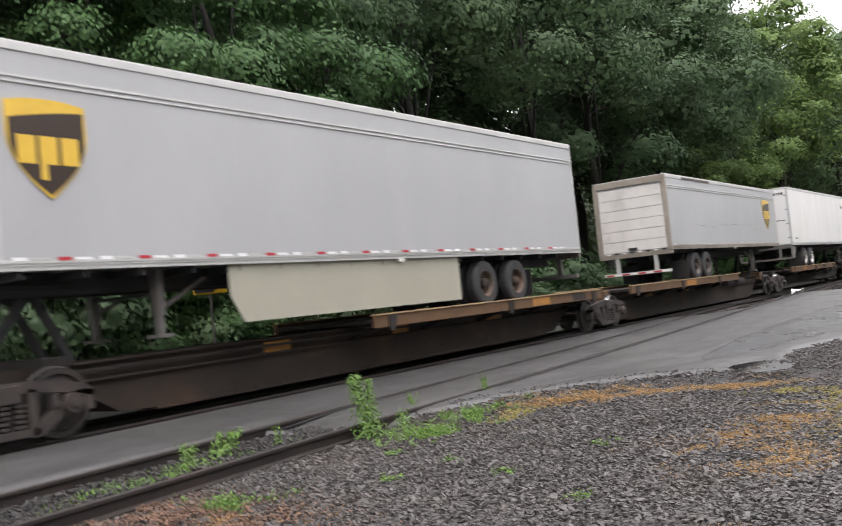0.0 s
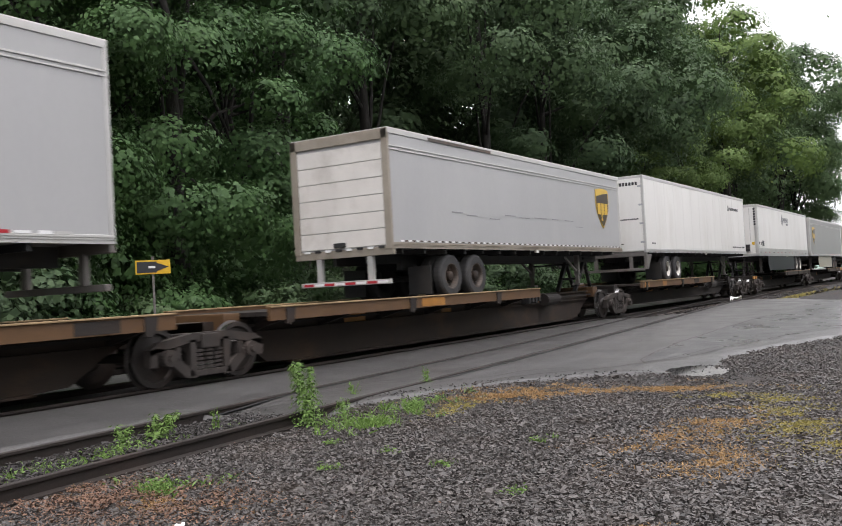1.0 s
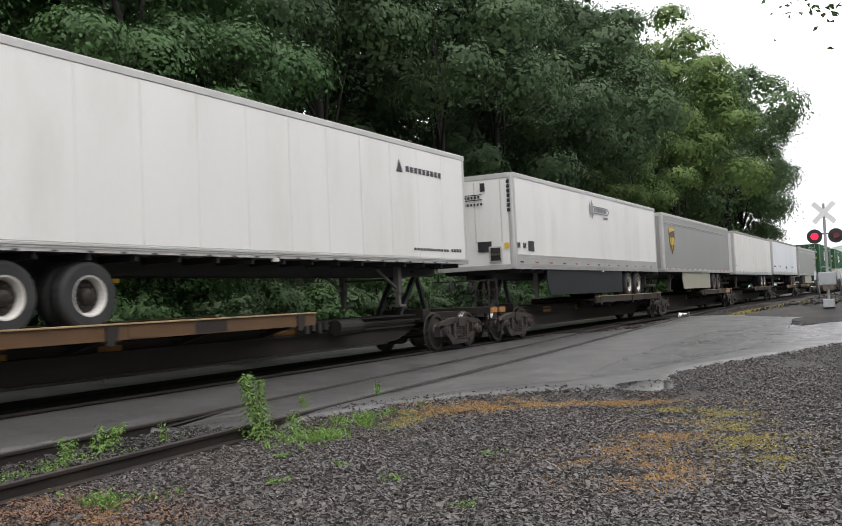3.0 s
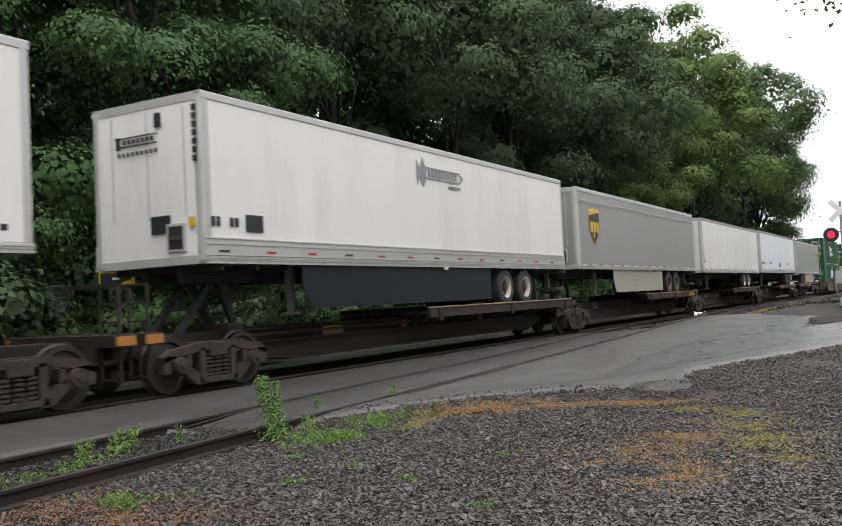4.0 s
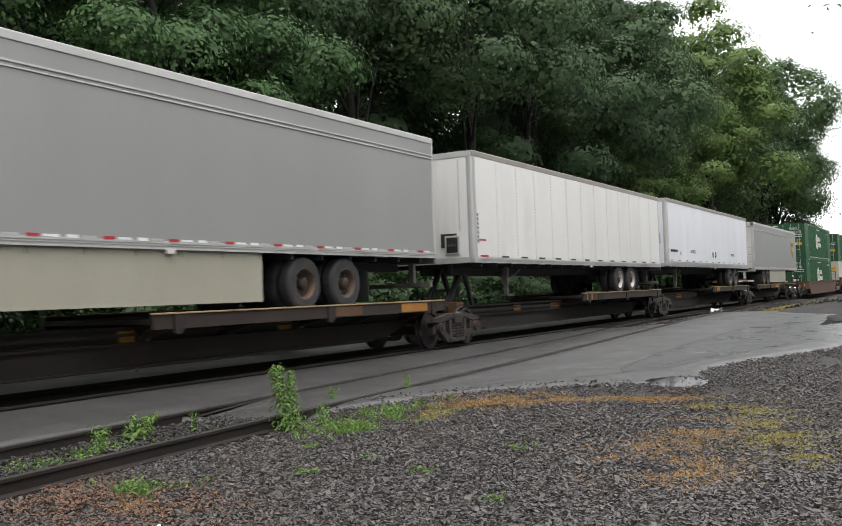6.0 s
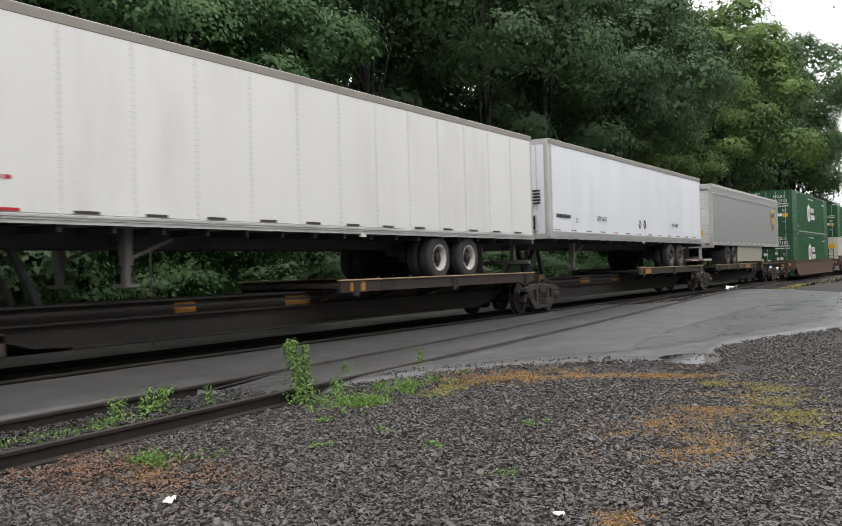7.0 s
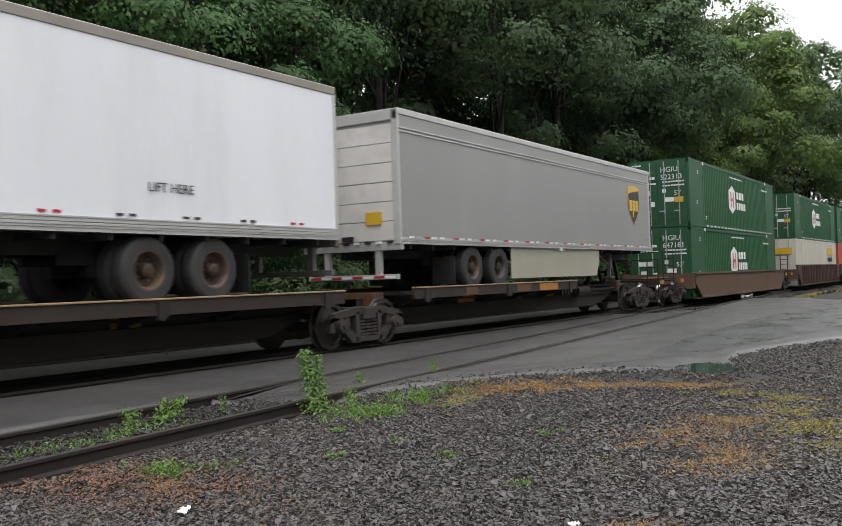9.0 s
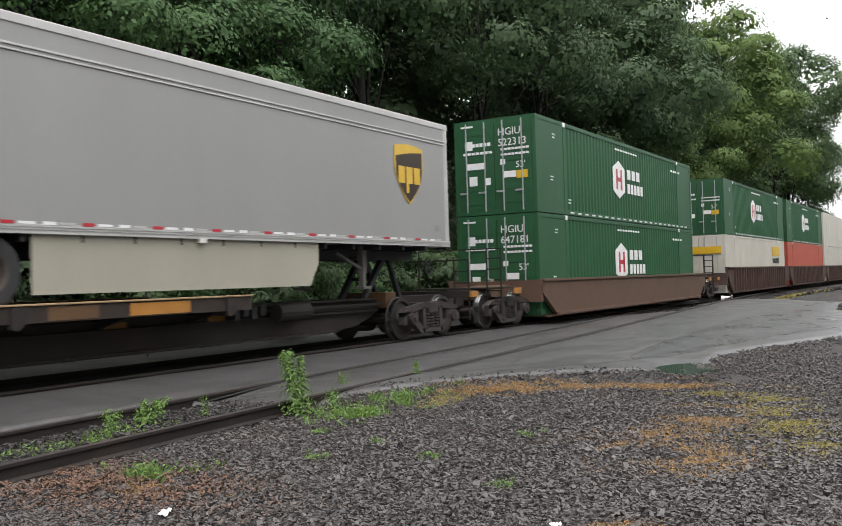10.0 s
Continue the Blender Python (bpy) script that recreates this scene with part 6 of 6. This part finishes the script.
tagged(grid_obj("ballast_bed", steps((28.0, 120, 1.0)), [8.4, 9.2, 10.0, 10.8, 11.6, 12.4, 13.2, 13.9], lambda x, y: min(ballast_h(x, y), road_h(x, min(y, road_top(x) - 0.3)) - 0.06) - (0.25 if y in (8.4, 13.9) else 0.02), "gravel"), "dark ballast under the tracks beyond the crossing", "ballast", kind="structure")
stones("track_ballast", 9000, (28.5, 70), (8.6, 13.4), 0.07, by_main, ballast_h, "oldballast", "dark ballast round the rails beyond the crossing", 75)
stones("asphalt_crumbs", 4200, (8.5, 15.0), (3.4, 8.0), 0.026, lambda P: np.abs(P[:, 1] - np.interp(P[:, 0], [e[0] for e in EDGE], [e[1] for e in EDGE]) - 0.05) < 0.4 * np.random.default_rng(8).uniform(0.1, 1, len(P)), lambda x, y: max(ground_h(x, y), road_h(x, y)), "crumb", "crumbled asphalt along the road edge", 74)


# ---- signals, sign, litter ----
def crossing_signal(x, y, z):
    e = thing("crossing_signal", (x, y, z), "railway crossing signal with crossbuck, two red lamps and gate mechanism", "crossing signal")
    part("mast", cyl(B(), (0, 0, 2.1), 0.055, 4.3, "z", 14), "galv", e)
    part("base", box(B(), -0.22, 0.22, -0.22, 0.22, -0.2, 0.15, 0.02), "galv", e)
    f = Vector((-1, -0.12, 0)).normalized()
    s = Vector((-f.y, f.x, 0))
    for k in (-1, 1):
        bm = B()
        c = Vector((0, 0, 3.85)) + f * (0.09 + 0.015 * k)
        u = (s * k + Vector((0, 0, 1))).normalized() * 0.6
        w = (s * -k + Vector((0, 0, 1))).normalized() * 0.11
        vs = [bm.verts.new(c + a) for a in (u + w, u - w, -u - w, -u + w)]
        r = bmesh.ops.extrude_face_region(bm, geom=[bm.faces.new(vs)])
        bmesh.ops.translate(bm, vec=f * -0.012, verts=[v for v in r["geom"] if isinstance(v, bmesh.types.BMVert)])
        bmesh.ops.recalc_face_normals(bm, faces=bm.faces[:])
        part("crossbuck_blade", bm, "signwhite", e, "white crossbuck board")
    part("cross_arm", bar(B(), s * -0.55 + Vector((0, 0, 2.95)), s * 0.55 + Vector((0, 0, 2.95)), 0.05), "dark", e)
    for k in (-1, 1):
        c = s * (0.42 * k) + Vector((0, 0, 2.85))
        q = f.to_track_quat("Z", "Y").to_matrix().to_4x4()
        bm = B()
        bmesh.ops.create_cone(bm, cap_ends=True, segments=24, radius1=0.31, radius2=0.31, depth=0.03, matrix=Matrix.Translation(c) @ q)
        bmesh.ops.create_cone(bm, cap_ends=True, segments=20, radius1=0.1, radius2=0.16, depth=0.2, matrix=Matrix.Translation(c - f * 0.1) @ q)
        d = part("lamp_target", bm, "dark", e, "round black lamp background")
        bm = B()
        bmesh.ops.create_cone(bm, cap_ends=True, segments=20, radius1=0.16, radius2=0.14, depth=0.05, matrix=Matrix.Translation(c + f * 0.03) @ q)
        part("lamp_lens", bm, "lampon" if k == LIT else "lampoff", d, "red signal lens")
    bm = B()
    box(bm, -0.25, 0.25, -0.35, 0.35, 0.75, 1.3, 0.03)
    part("gate_mechanism", bm, "galv", e, "silver gate mechanism case")
    bm = B()
    for y in (-0.5, 0.42):
        part("counterweight_arm", prism(B(), [(-0.3, 1.35), (0.2, 1.15), (1.2, 0.45), (1.0, 0.3), (-0.35, 1.0)], y, y + 0.08), "galv", e)
    return e


LIT = -1
crossing_signal(42.0, 3.4, 0.55)


def arrow_sign(x, y, z):
    e = thing("arrow_sign", (x, y, z), "black arrow sign with yellow border on a post", "sign")
    part("post", box(B(), -0.03, 0.03, -0.01, 0.03, -1.4, 2.1), "rearsteel", e)
    bd = part("board", box(B(), -0.46, 0.46, -0.035, -0.015, 1.62, 2.0, 0.006), "yel", e, "yellow sign board")
    bm = B()
    prism(bm, [(-0.42, 1.66), (0.1, 1.66), (0.1, 1.70), (0.42, 1.81), (0.1, 1.92), (0.1, 1.96), (-0.42, 1.96)], -0.042, -0.036)
    part("arrow", bm, "ink", bd, "black arrow pointing along the track")
    part("reflector", box(B(), -0.12, 0.06, -0.048, -0.043, 1.78, 1.84), "marker", bd)
    e.rotation_euler = (0, 0, radians(-35))
    e.scale = (0.72,) * 3
    return e


arrow_sign(12.15, 13.75, 0.85)


def crumpled(name, x, y, z, size, seed, label):
    rng2 = random.Random(seed)
    bm = B()
    bmesh.ops.create_grid(bm, x_segments=5, y_segments=4, size=0.5)
    for v in bm.verts:
        v.co = Vector((v.co.x * size[0] * (0.8 + 0.4 * rng2.random()), v.co.y * size[1] * (0.8 + 0.4 * rng2.random()), rng2.random() * size[2]))
    r = bmesh.ops.extrude_face_region(bm, geom=bm.faces[:])
    bmesh.ops.translate(bm, vec=(0, 0, 0.006), verts=[v for v in r["geom"] if isinstance(v, bmesh.types.BMVert)])
    ob = link_mesh(name, bm, "litterw")
    ob.matrix_basis = pose(x, y, z, 0, 0, rng2.random() * 360)
    return tagged(ob, label, "litter")


crumpled("paper_scrap", 4.42, 4.87, -0.135, (0.17, 0.07, 0.02), 3, "scrap of white paper on the gravel")
crumpled("paper_scrap", 5.3, 2.3, -0.135, (0.06, 0.05, 0.02), 4, "small pale scrap on the gravel")
crumpled("plastic_bag", 44.4, 10.05, 0.0, (0.75, 0.5, 0.3), 5, "crumpled white plastic bag beside the rail")

# puddle at the edge of the asphalt
bm = B()
for j in range(25):
    for i in range(25):
        bm.verts.new((14.1 + 0.9 * (i / 12 - 1), 3.85 + 0.55 * (j / 12 - 1), 0))
bm.verts.ensure_lookup_table()
for j in range(24):
    for i in range(24):
        u, v = (i + 0.5) / 12 - 1, (j + 0.5) / 12 - 1
        if math.hypot(u, v - 0.35 * u) < 0.85 + 0.12 * noise.noise((u * 2, v * 2, 3)):
            bm.faces.new([bm.verts[k] for k in (j * 25 + i, j * 25 + i + 1, j * 25 + i + 26, j * 25 + i + 25)])
bmesh.ops.delete(bm, geom=[v for v in bm.verts if not v.link_faces], context="VERTS")
for v in bm.verts:
    v.co.z = -0.058
tagged(link_mesh("puddle", bm, "water"), "shallow puddle at the asphalt edge", "puddle", kind="structure")

# sleepers of the siding where they show, and of the main track beyond the crossing
tie = B()
box(tie, -0.11, 0.11, -1.3, 1.3, -0.32, -0.168, 0.015)
tie0 = link_mesh("tie", tie, "tie")
tagged(tie0, "weathered wooden railway tie", "railway tie", "railway ties")
tie0.matrix_basis = pose(3.0, siding_y(3.0), 0, 0, 0, 3.8)
for k in range(1, 12):
    x = 3.0 + k * 0.53
    copy_thing(tie0, pose(x, siding_y(x), 0, 0, 0, 3.8))
for k in range(80):
    x = 33.0 + k * 0.55
    copy_thing(tie0, pose(x, YC, ZM, 0, 0, 0))
for k in range(30):
    x = 36.0 + k * 0.55
    copy_thing(tie0, pose(x, siding_y(x), siding_z(x) - 0.006, 0, 0, 3.8))


# ---- everything that moves ----
TRAVEL = [(0.0, 0.0), (1.0, 13.45), (2.0, 27.0), (3.0, 40.5), (4.0, 53.9), (5.0, 67.35), (6.0, 80.9), (7.0, 94.45), (8.0, 107.9), (9.0, 121.1), (10.0, 134.2)]


def travelled(t):
    return float(np.interp(t, [a for a, _ in TRAVEL], [b for _, b in TRAVEL]))


def motions():
    for ob, at in MOVING:
        walk(ob, [(t, Matrix.Translation((at.x - s, at.y, at.z))) for t, s in TRAVEL])
    for w, at in WHEELS:
        walk(w, [(k / FPS, Matrix.LocRotScale(at, Euler((0, -travelled(k / FPS) / 0.457, 0)), None)) for k in range(0, 301)])


motions()
